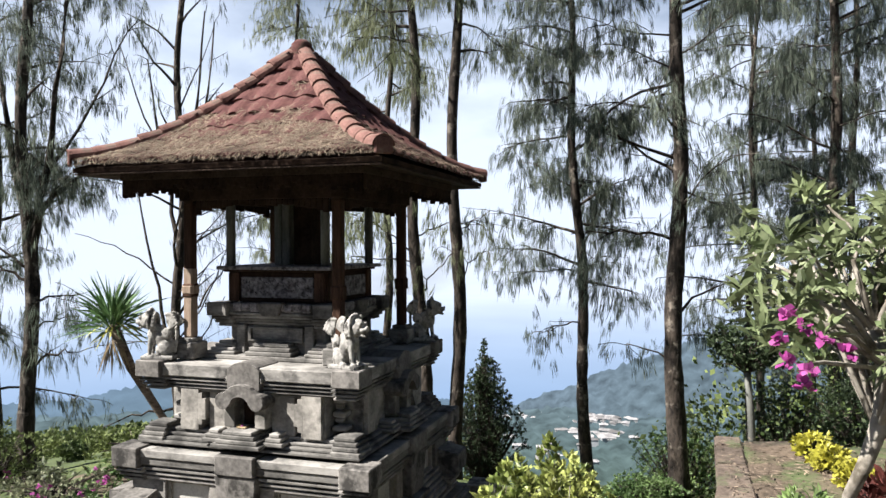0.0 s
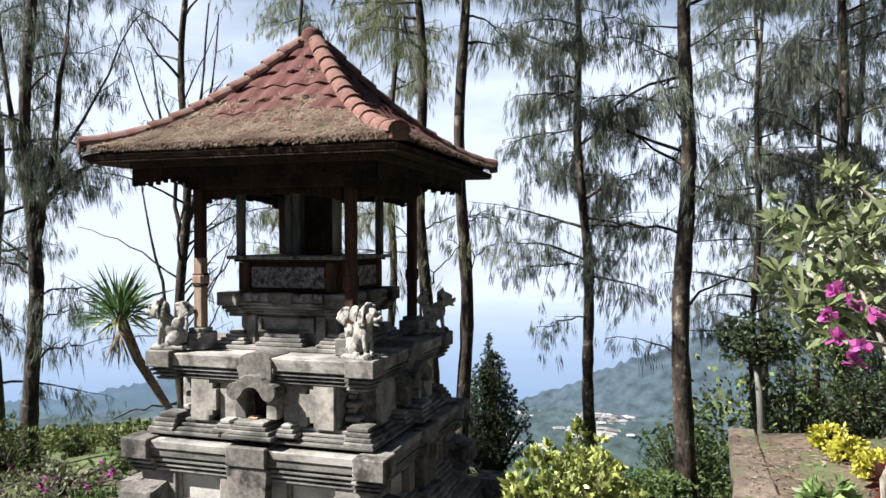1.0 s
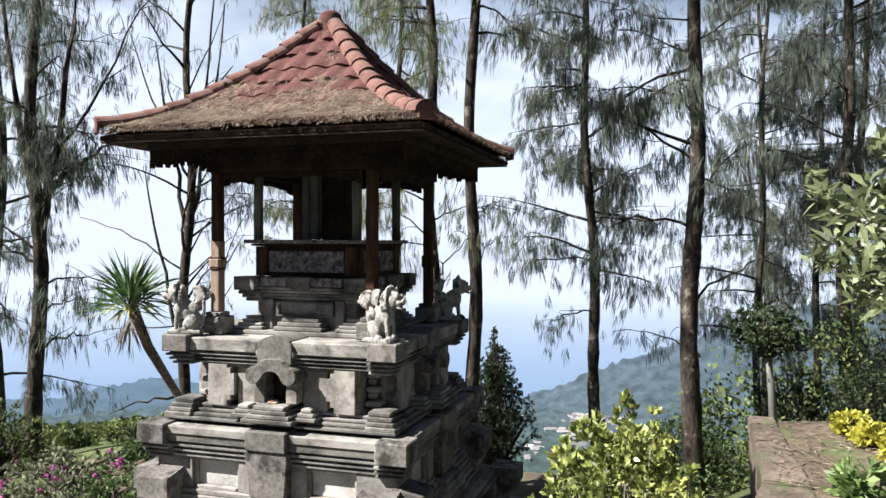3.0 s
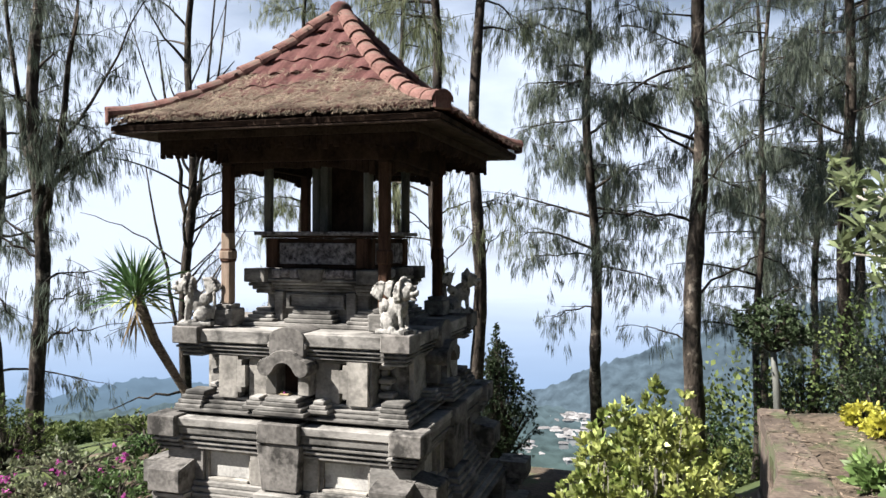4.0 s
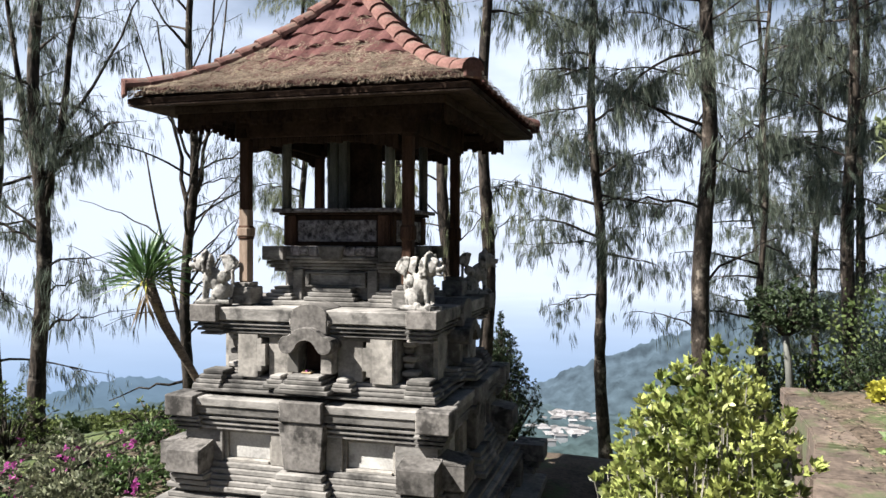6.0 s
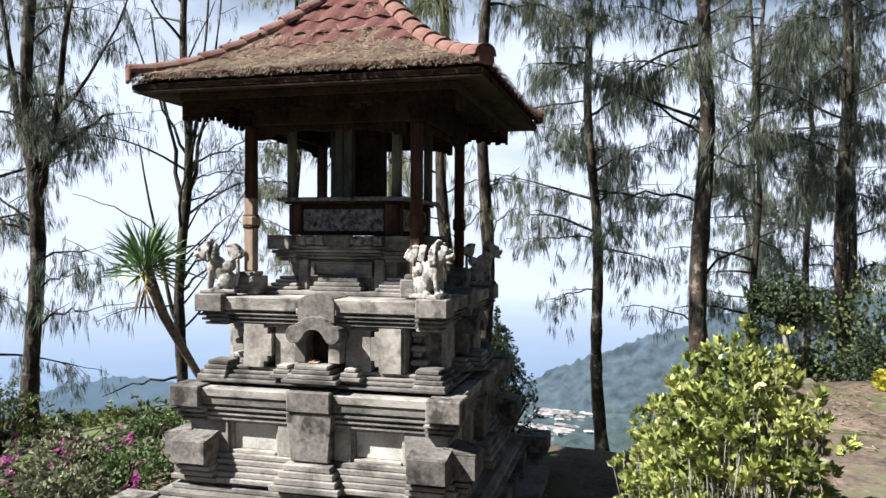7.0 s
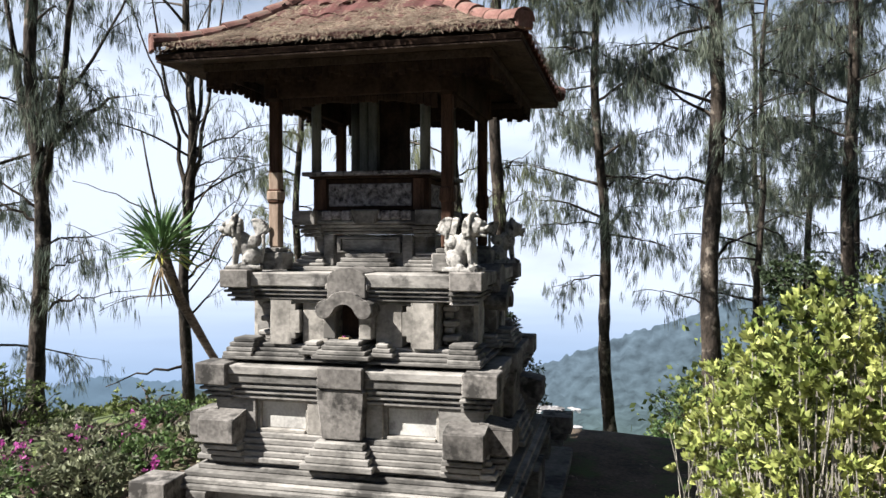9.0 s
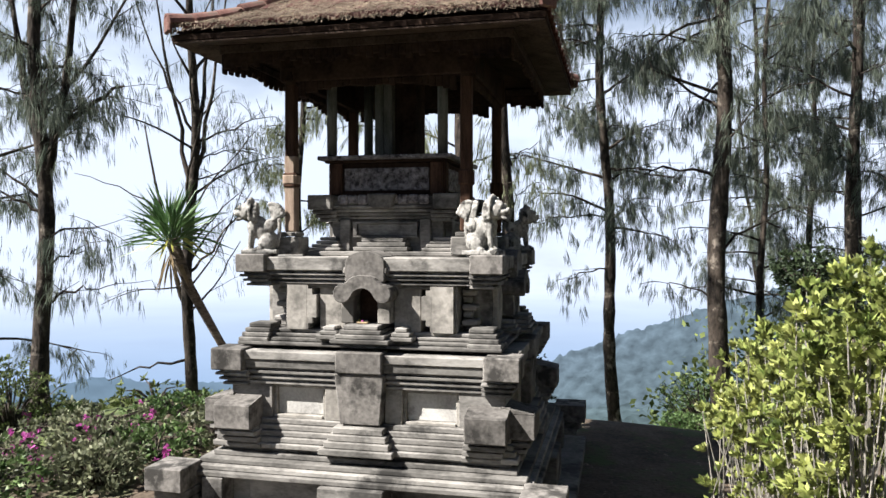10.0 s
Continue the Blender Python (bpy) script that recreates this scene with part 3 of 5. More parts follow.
    for z in (2.283, 2.403):
        four("pedestal_frame", block(-0.29, 0.29, -0.555, -0.49, z, z + 0.016, 0.003))
    for s in (-1, 1):
        four("pedestal_frame", block(s * 0.27 - 0.017, s * 0.27 + 0.017, -0.555, -0.49, 2.30, 2.402, 0.003))
        four("pedestal_pier", block(s * 0.36 - 0.045, s * 0.36 + 0.045, -0.565, -0.49, 2.17, 2.44))
    steps("pedestal_cornice", (0.54, 0.565, 0.59, 0.615), 2.442, 0.03)
    slab("pedestal_top", 0.60, 2.562, 2.64)
    for i, b in enumerate((0.585, 0.61, 0.635)):
        four("pedestal_corner", corner(bmesh.new(), 0.42, b, 2.42 + i * 0.034, 2.452 + i * 0.034))
    four("pedestal_corner", corner(bmesh.new(), 0.45, 0.665, 2.524, 2.65))
    four("pedestal_tablet", block(-0.13, 0.13, -0.665, -0.58, 2.53, 2.655, 0.012, bottom=0.7), OLDSTONE)
    for i in range(9):
        x = -0.36 + i * 0.09
        four("carved_leaf", block(x - 0.044, x + 0.044, -0.625, -0.595, 2.565 + 0.012 * (i % 2), 2.648, 0.012), CARVED, count=4)


build_body()


def build_table():
    e = tagged(new("altar_chest"), "dark carved wooden altar chest with a lichen-spotted top board", "altar")
    part("chest", block(-0.50, 0.50, -0.50, 0.50, 2.652, 2.93, 0.008), BEAM, e)
    for k in range(4):
        p = part("carved_panel", block(-0.38, 0.38, -0.515, -0.49, 2.69, 2.885, 0.006), CARVED, e, "carved relief with faded silver paint")
        p.matrix_basis = pose(0, 0, 0, 0, 0, 90 * k)
        for s in (-1, 1):
            q = part("stile", block(s * 0.45 - 0.052, s * 0.45 + 0.052, -0.53, -0.488, 2.655, 2.928, 0.006), WOOD, e)
            q.matrix_basis = pose(0, 0, 0, 0, 0, 90 * k)
        rnd = random.Random(k)
        bm = bmesh.new()
        for i in range(46):
            x, z, r = rnd.uniform(-0.36, 0.36), rnd.uniform(2.70, 2.875), rnd.uniform(0.010, 0.022)
            bmesh.ops.create_icosphere(bm, subdivisions=1, radius=r, matrix=pose(x, -0.513, z, rnd.uniform(0, 90), rnd.uniform(0, 90), 0) @ Matrix.Diagonal((1.6, 0.7, 0.8, 1)))
        tagged(part("scrollwork", bm, CARVED, p), kind="stuff")
    part("under_board", block(-0.55, 0.55, -0.55, 0.55, 2.932, 2.953, 0.004), BEAM, e)
    part("top_board", block(-0.60, 0.60, -0.60, 0.60, 2.955, 2.99, 0.006), CARVED, e, "grey lichen-spotted top board")
    for x, y in ((-.5, -.5), (.5, -.5), (-.5, .5), (.5, .5)):
        v, f = tube([(x, y, 2.99), (x, y, 3.88)], [0.045, 0.045], 10)
        mesh_part("post", mesh_of("post", [(v, f)]), GREYPOST, e, "round grey weathered post", True)
    part("cabinet", block(-0.05, 0.15, -0.10, 0.26, 2.99, 3.88, 0.008), BEAM, e)
    for x in (-0.165, -0.08):
        part("door_leaf", block(x - 0.04, x + 0.04, -0.20, -0.10, 2.992, 3.88, 0.006), GREYPOST, e)
    return e


build_table()


# ---- shrine roof and its posts ----
EAVE, EAVE_Z, TOP_Z = 1.46, 3.90, 5.06


def roof_z(h):
    k = max(0.0, min(1.0, (EAVE - h) / (EAVE - 0.08)))
    return EAVE_Z + (TOP_Z - EAVE_Z) * (0.40 * k + 0.60 * k ** 1.9)


def build_roof():
    e = tagged(new("shrine_roof"), "concave hipped roof of red clay tiles strewn with dry needles", "roof")
    # inner shell
    V, F = [], []
    hs = [EAVE - i * (EAVE - 0.08) / 10 for i in range(11)]
    for h in hs:
        for x, y in ((-h, -h), (h, -h), (h, h), (-h, h)):
            V.append((x, y, roof_z(h) - 0.035))
    for i in range(10):
        for k in range(4):
            a, b = i * 4 + k, i * 4 + (k + 1) % 4
            F.append((a, b, b + 4, a + 4))
    o = len(V)
    for h, z in ((EAVE, EAVE_Z - 0.075), (1.18, EAVE_Z - 0.045), (0.80, EAVE_Z + 0.03)):
        V += [(-h, -h, z), (h, -h, z), (h, h, z), (-h, h, z)]
    for k in range(4):
        F.append((k, o + k, o + (k + 1) % 4, (k + 1) % 4))
        for i in range(2):
            a, b = o + i * 4 + k, o + i * 4 + (k + 1) % 4
            F.append((a, a + 4, b + 4, b))
    F.append((o + 8, o + 9, o + 10, o + 11))
    me = bpy.data.meshes.new("roof_deck")
    me.from_pydata(V, [], F)
    mesh_part("roof_deck", me, BEAM, e, "dark timber underside")
    # fascia boards, drip fringe
    rnd = random.Random(8)
    for k in range(4):
        m = pose(0, 0, 0, 0, 0, 90 * k)
        part("fascia", block(-1.19, 1.19, -1.20, -1.165, 3.77, 3.835, 0.006), EAVEWOOD, e).matrix_basis = m
        bm = bmesh.new()
        vs = [bm.verts.new(p) for p in ((-1.455, -1.455, 3.818), (1.455, -1.455, 3.818), (1.19, -1.20, 3.848), (-1.19, -1.20, 3.848), (-1.455, -1.455, 3.806), (1.455, -1.455, 3.806), (1.19, -1.20, 3.836), (-1.19, -1.20, 3.836))]
        for q in ((0, 1, 2, 3), (7, 6, 5, 4), (0, 4, 5, 1), (1, 5, 6, 2), (2, 6, 7, 3), (3, 7, 4, 0)):
            bm.faces.new([vs[i] for i in q])
        part("eave_board", bm, EAVEWOOD, e, "brown board under the eave").matrix_basis = m
        bm = bmesh.new()
        n = 44
        for i in range(n):
            x = -1.16 + 2.32 * (i + 0.5) / n
            corner_drop = 0.07 * (abs(x) / 1.16) ** 7 + 0.045 * abs(math.sin(x * 5)) + 0.03 * (i % 2)
            box(bm, x - 0.03, x + 0.03, -1.195, -1.17, 3.735 - corner_drop - rnd.uniform(0, 0.012), 3.772, 0.008)
        part("carved_fringe", bm, BEAM, e).matrix_basis = m
        part("ring_beam", block(-0.84, 0.84, -0.83, -0.72, 3.60, 3.85, 0.008), BEAM, e).matrix_basis = m
        bm = bmesh.new()
        for i in range(24):
            x = -0.68 + 1.36 * (i + 0.5) / 24
            box(bm, x - 0.028, x + 0.028, -0.80, -0.77, 3.545 - 0.08 * (abs(x) / 0.68) ** 4 + rnd.uniform(-.01, .01), 3.60, 0.007)
        part("carved_apron", bm, BEAM, e).matrix_basis = m
    # courses of tiles
    hl = np.linspace(EAVE, 0.10, 200)
    zl = [roof_z(v) for v in hl]
    arc = np.concatenate([[0], np.cumsum(np.hypot(np.diff(hl), np.diff(zl)))])
    rows = 8
    tile_meshes = {}

    def tile(w, l):
        bm = bmesh.new()
        nx, ny = 7, 2
        grid = []
        for t in (0.0, -0.022):
            g = []
            for j in range(ny):
                for i in range(nx):
                    u = i / (nx - 1) - 0.5
                    g.append(bm.verts.new((u * w * 1.04, j * l, 0.015 * math.cos(u * 2 * math.pi * 1.0) + t - 0.0 * j)))
            grid.append(g)
        a, b = grid
        for i in range(nx - 1):
            bm.faces.new((a[i], a[i + 1], a[i + 1 + nx], a[i + nx]))
            bm.faces.new((b[i + nx], b[i + 1 + nx], b[i + 1], b[i]))
            bm.faces.new((b[i], b[i + 1], a[i + 1], a[i]))
        me = bpy.data.meshes.new("roof_tile")
        bm.to_mesh(me)
        bm.free()
        return me

    for r in range(rows):
        a0, a1 = arc[-1] * r / rows, arc[-1] * (r + 1) / rows
        h0, h1 = float(np.interp(a0, arc, hl)), float(np.interp(a1, arc, hl))
        z0, z1 = roof_z(h0), roof_z(h1)
        tilt = math.degrees(math.atan2(z1 - z0, h0 - h1))
        mid = (h0 + h1) / 2
        n = max(1, round(2 * mid / 0.215))
        w = 2 * mid / n
        me = tile(w, (a1 - a0) * 1.22)
        for k in range(4):
            for i in range(n):
                x = -mid + w * (i + 0.5)
                m = pose(0, 0, 0, 0, 0, 90 * k) @ pose(x, -h0 - 0.015, z0 + 0.034, tilt - 3.5 + rnd.uniform(-1, 1), 0, rnd.uniform(-1.2, 1.2))
                mesh_part("roof_tile", me, TILE, e).matrix_basis = m
    # hips
    bm = bmesh.new()
    L, R = 0.262, 0.080
    ring = []
    for j, (y, q) in enumerate(((0, 1.08), (L, 0.92), (L, 0.74), (0, 0.90))):
        ring.append([bm.verts.new((R * q * 1.1 * math.cos(math.pi * i / 8), y, R * q * math.sin(math.pi * i / 8) * 1.05)) for i in range(9)])
    for i in range(8):
        for a, b in ((0, 1), (1, 2), (2, 3), (3, 0)):
            bm.faces.new((ring[a][i + 1], ring[a][i], ring[b][i], ring[b][i + 1]))
    hip = bpy.data.meshes.new("hip_tile")
    bm.to_mesh(hip)
    bm.free()
    path = [Vector((h, -h, roof_z(h) + 0.0)) for h in np.linspace(EAVE + 0.02, 0.10, 120)]
    run = np.concatenate([[0], np.cumsum([(path[i + 1] - path[i]).length for i in range(119)])])
    count = 11
    for k in range(4):
        for c in range(count):
            s0, s1 = run[-1] * c / count, run[-1] * (c + 1) / count
            p0 = Vector([float(np.interp(s0, run, [p[i] for p in path])) for i in range(3)])
            p1 = Vector([float(np.interp(s1, run, [p[i] for p in path])) for i in range(3)])
            lift = 0.02 + (0.05 * max(0, 1 - c / 2.0))
            d = p1 - p0
            tilt = math.degrees(math.atan2(d.z, math.hypot(d.x, d.y)))
            m = pose(0, 0, 0, 0, 0, 90 * k) @ pose(p0.x, p0.y, p0.z + lift * 0.6, 0, 0, 45) @ pose(0, 0, 0, tilt - 3 + rnd.uniform(-1.2, 1.2), rnd.uniform(-2, 2), rnd.uniform(-1.5, 1.5))
            mesh_part("hip_tile", hip, RIDGE, e, smooth=False).matrix_basis = m
        cap = block(-0.075, 0.075, -0.012, 0.02, -0.05, 0.085, 0.012)
        q = part("hip_end", cap, RIDGE, e)
        p = path[0]
        q.matrix_basis = pose(0, 0, 0, 0, 0, 90 * k) @ pose(p.x, p.y, p.z + 0.03, 0, 0, 45)
    # finial
    prof = [(0.15, 4.98), (0.15, 5.04), (0.125, 5.06), (0.135, 5.08), (0.12, 5.12), (0.125, 5.13), (0.10, 5.17), (0.105, 5.185), (0.06, 5.225), (0.0, 5.24)]
    V, F = [], []
    for r, z in prof:
        V += [(r * math.cos(2 * math.pi * i / 20) if r else 0.001 * math.cos(i), r * math.sin(2 * math.pi * i / 20), z) for i in range(20)]
    for j in range(len(prof) - 1):
        F += [(j * 20 + i, j * 20 + (i + 1) % 20, (j + 1) * 20 + (i + 1) % 20, (j + 1) * 20 + i) for i in range(20)]
    me = bpy.data.meshes.new("finial")
    me.from_pydata(V, [], F)
    mesh_part("finial", me, TILE, e, "weathered ringed clay finial", True)
    return e


build_roof()


def build_litter():
    """Dry needles lying on the lower courses of the roof and hanging over its edge."""
    rng = np.random.default_rng(12)
    roots, ways, lens, flat = [], [], [], []
    for k, amount in ((0, 12500), (1, 6000), (2, 2500), (3, 4500)):
        for _ in range(amount):
            d = rng.beta(1.1, 1.75)
            h = EAVE + 0.02 - d * 1.25
            x = rng.uniform(-h, h) * 0.97
            if d > 0.30 and noise.noise((x * 2.2, d * 6, k)) + rng.normal(0, 0.18) < (d - 0.40) * 1.6:
                continue
            z = roof_z(h) + 0.046 + rng.uniform(0, 0.016)
            a = rng.normal(0, 1.1)
            slope = math.atan2(roof_z(h - 0.05) - roof_z(h), 0.05)
            w = np.array([math.sin(a), -math.cos(a) * math.cos(slope), -math.cos(a) * math.sin(slope) + rng.uniform(0.0, 0.10)])
            p = np.array([x, -h, z])
            c, s = math.cos(math.pi / 2 * k), math.sin(math.pi / 2 * k)
            R = np.array([[c, -s, 0], [s, c, 0], [0, 0, 1]])
            roots.append(R @ p)
            ways.append(R @ w)
            flat.append(R @ (np.array([0, -math.sin(slope), math.cos(slope)]) + rng.normal(0, 0.25, 3)))
            lens.append(rng.uniform(0.05, 0.12))
        for _ in range(1500):
            x = rng.uniform(-EAVE, EAVE)
            c, s = math.cos(math.pi / 2 * k), math.sin(math.pi / 2 * k)
            R = np.array([[c, -s, 0], [s, c, 0], [0, 0, 1]])
            roots.append(R @ np.array([x, -EAVE - 0.03, EAVE_Z + rng.uniform(0.005, 0.06)]))
            ways.append(R @ np.array([rng.normal(0, 0.6), -0.45, -0.6]))
            flat.append(R @ np.array([0, -0.5, 0.8]))
            lens.append(rng.uniform(0.02, 0.055))
    me = blades("needle_litter", np.array(roots), unit(np.array(ways)), lens, rng.uniform(0.004, 0.008, len(lens)), 0, np.array(flat), 3)
    tagged(mesh_part("needle_litter", me, LITTER), "dry tan casuarina needles matted on the roof tiles", "needle litter", kind="stuff")


build_litter()


def build_post(x, y):
    e = tagged(new("roof_post"), "carved brown wooden roof post on a dark stone foot", "post", "posts of the shrine roof")
    part("foot", block(-0.11, 0.11, -0.11, 0.11, 0, 0.15, 0.01), STONE, e)
    part("foot", block(-0.08, 0.08, -0.08, 0.08, 0.152, 0.19, 0.008), STONE, e)
    shaft = part("shaft", block(-0.046, 0.046, -0.046, 0.046, 0.19, 1.47, 0.012), WOOD, e)
    part("collar", block(-0.06, 0.06, -0.06, 0.06, 0.56, 0.70, 0.02), WOOD, shaft)
    part("bracket", block(-0.075, 0.075, -0.075, 0.075, 1.42, 1.59, 0.02, bottom=0.65), BEAM, e)
    e.matrix_basis = pose(x, y, 2.14)
    return e


def build_offering():
    e = tagged(new("offering"), "small palm-leaf offering with petals on the niche sill", "offering")
    part("tray", block(-0.045, 0.045, -0.035, 0.035, 0, 0.014, 0.004), DRYLEAF, e)
    rnd = random.Random(6)
    for m in (STATUE, MAGENTA, YELLOW, STATUE, MAGENTA):
        bm = bmesh.new()
        bmesh.ops.create_icosphere(bm, subdivisions=1, radius=0.015, matrix=pose(rnd.uniform(-.035, .035), rnd.uniform(-.025, .025), 0.02) @ Matrix.Diagonal((1, 1, 0.6, 1)))
        part("petal", bm, m, e)
    e.matrix_basis = pose(-0.02, -1.06, 1.6)
    return e


build_offering()
plain = build_post(0.76, -0.77)
first = build_post(-0.76, -0.77)
# thin added shell paints sunlight on the lower shaft; the ring matches it
part("sunlit_shell", block(-0.049, 0.049, -0.049, 0.049, 0.19, 0.84, 0.012), SUNLITWOOD, first, "lower shaft in painted sunlight")
part("ring", block(-0.066, 0.066, -0.066, 0.066, 0.58, 0.69, 0.024), SUNLITWOOD, first, "carved ring in painted sunlight")
tagged(first, "wooden roof post with a lower shaft in painted sunlight on a stone foot")
for x, y in ((0.76, 0.77), (-0.76, 0.77)):
    copy_thing(plain, pose(x, y, 2.14))


def build_lion():
    """A seated winged lion of carved stone, facing +x, as one mesh."""
    bm = bmesh.new()

    def blob(x, y, z, rx, ry, rz, tilt=0, turn=0):
        bmesh.ops.create_icosphere(bm, subdivisions=2, radius=1, matrix=pose(x, y, z, 0, tilt, turn) @ Matrix.Diagonal((rx, ry, rz, 1)))

    box(bm, -0.15, 0.16, -0.10, 0.10, 0, 0.03, 0)
    blob(-0.06, 0, 0.10, 0.090, 0.078, 0.085)
    blob(-0.01, 0, 0.175, 0.075, 0.065, 0.125, 24)
    blob(0.058, 0, 0.205, 0.068, 0.066, 0.095)
    for s in (-1, 1):
        blob(0.085, s * 0.043, 0.115, 0.023, 0.023, 0.115, -6)
        blob(0.108, s * 0.043, 0.03, 0.038, 0.028, 0.02)
        blob(-0.045, s * 0.07, 0.075, 0.07, 0.03, 0.055)
        blob(0.01, s * 0.075, 0.035, 0.045, 0.026, 0.02)
        for i in range(7):           # wing feathers fanned behind the shoulder
            a = radians(76 + i * 13)
            y = s * (0.062 + 0.004 * i)
            blob(-0.105 + 0.055 * math.cos(a), y, 0.235 + 0.085 * math.sin(a), 0.058, 0.011, 0.012, -math.degrees(a))
            blob(-0.105 + 0.098 * math.cos(a), y, 0.235 + 0.142 * math.sin(a), 0.017, 0.013, 0.016)
        blob(-0.085, s * 0.058, 0.215, 0.055, 0.018, 0.050, 30)
        blob(0.100, s * 0.074, 0.385, 0.016, 0.014, 0.026, 0)
        blob(0.182, s * 0.038, 0.345, 0.018, 0.019, 0.019)
    blob(0.122, 0, 0.315, 0.076, 0.070, 0.074)
    blob(0.195, 0, 0.302, 0.046, 0.046, 0.026)
    blob(0.228, 0, 0.318, 0.014, 0.021, 0.016)
    blob(0.185, 0, 0.262, 0.042, 0.036, 0.014, 14)
    for i in range(13):              # pointed curls of the mane
        a = radians(-120 + 20 * i)
        blob(0.088, 0.084 * math.sin(a), 0.315 + 0.092 * math.cos(a), 0.020, 0.013, 0.026, 0, 0)
        blob(0.048, 0.074 * math.sin(a), 0.292 + 0.082 * math.cos(a), 0.026, 0.016, 0.020)
    for i in range(6):
        blob(0.060 + 0.022 * i, 0, 0.386 - 0.007 * i, 0.009, 0.011, 0.024)
    for i in range(7):
        a = i * 0.35
        blob(-0.14 - 0.02 * math.sin(a), 0, 0.07 + i * 0.030, 0.018, 0.018, 0.026)
    return bm


def place_lion(mesh, x, y, turn):
    ob = new("lion_statue", mesh)
    ob.matrix_basis = pose(x, y, 2.15, 0, 0, turn) @ Matrix.Diagonal((0.95, 0.92, 1.10, 1))
    mod = ob.modifiers.new("carve", "REMESH")
    mod.mode, mod.voxel_size = "VOXEL", 0.006
    mod.use_smooth_shade = True
    return tagged(ob, "small whitened stone statue of a seated winged lion", "statue", "lion statues on the shrine")


lion = bpy.data.meshes.new("lion_statue")
lb = build_lion()
lb.to_mesh(lion)
lb.free()
lion.materials.append(STATUE)
place_lion(lion, 0.93, -0.96, -16)
place_lion(lion, -0.95, -0.96, 196)
place_lion(lion, 0.95, 0.96, 20)
place_lion(lion, -0.96, 0.96, 165)
make_terrace()


# ---- trees ----
RIGHT = Vector((0.953, 0.304, 0))      # across the walk's line of sight
AWAY = Vector((-0.304, 0.953, 0))


def curve_points(p0, way, length, n, rise=0.0, wobble=0.05, rnd=random):
    pts, d = [Vector(p0)], Vector(way).normalized()
    for i in range(n):
        d = (d + Vector((rnd.gauss(0, wobble), rnd.gauss(0, wobble), rnd.gauss(0, wobble) + rise))).normalized()
        pts.append(pts[-1] + d * (length / n))
    return pts


def tuft(roots, ways, lens, rng, p, n, length, spread, out):
    """A drooping bunch of needles at p."""
    d = np.array(out) * 0.5 + np.array((0, 0, -1.15))
    w = d + rng.normal(0, spread, (n, 3))
    roots.append(np.array(p) + rng.normal(0, 0.022, (n, 3)) + unit(d.reshape(1, 3)) * rng.uniform(0, 0.55 * length, (n, 1)))
    ways.append(w)
    lens.append(rng.uniform(0.5, 1.0, n) * length)


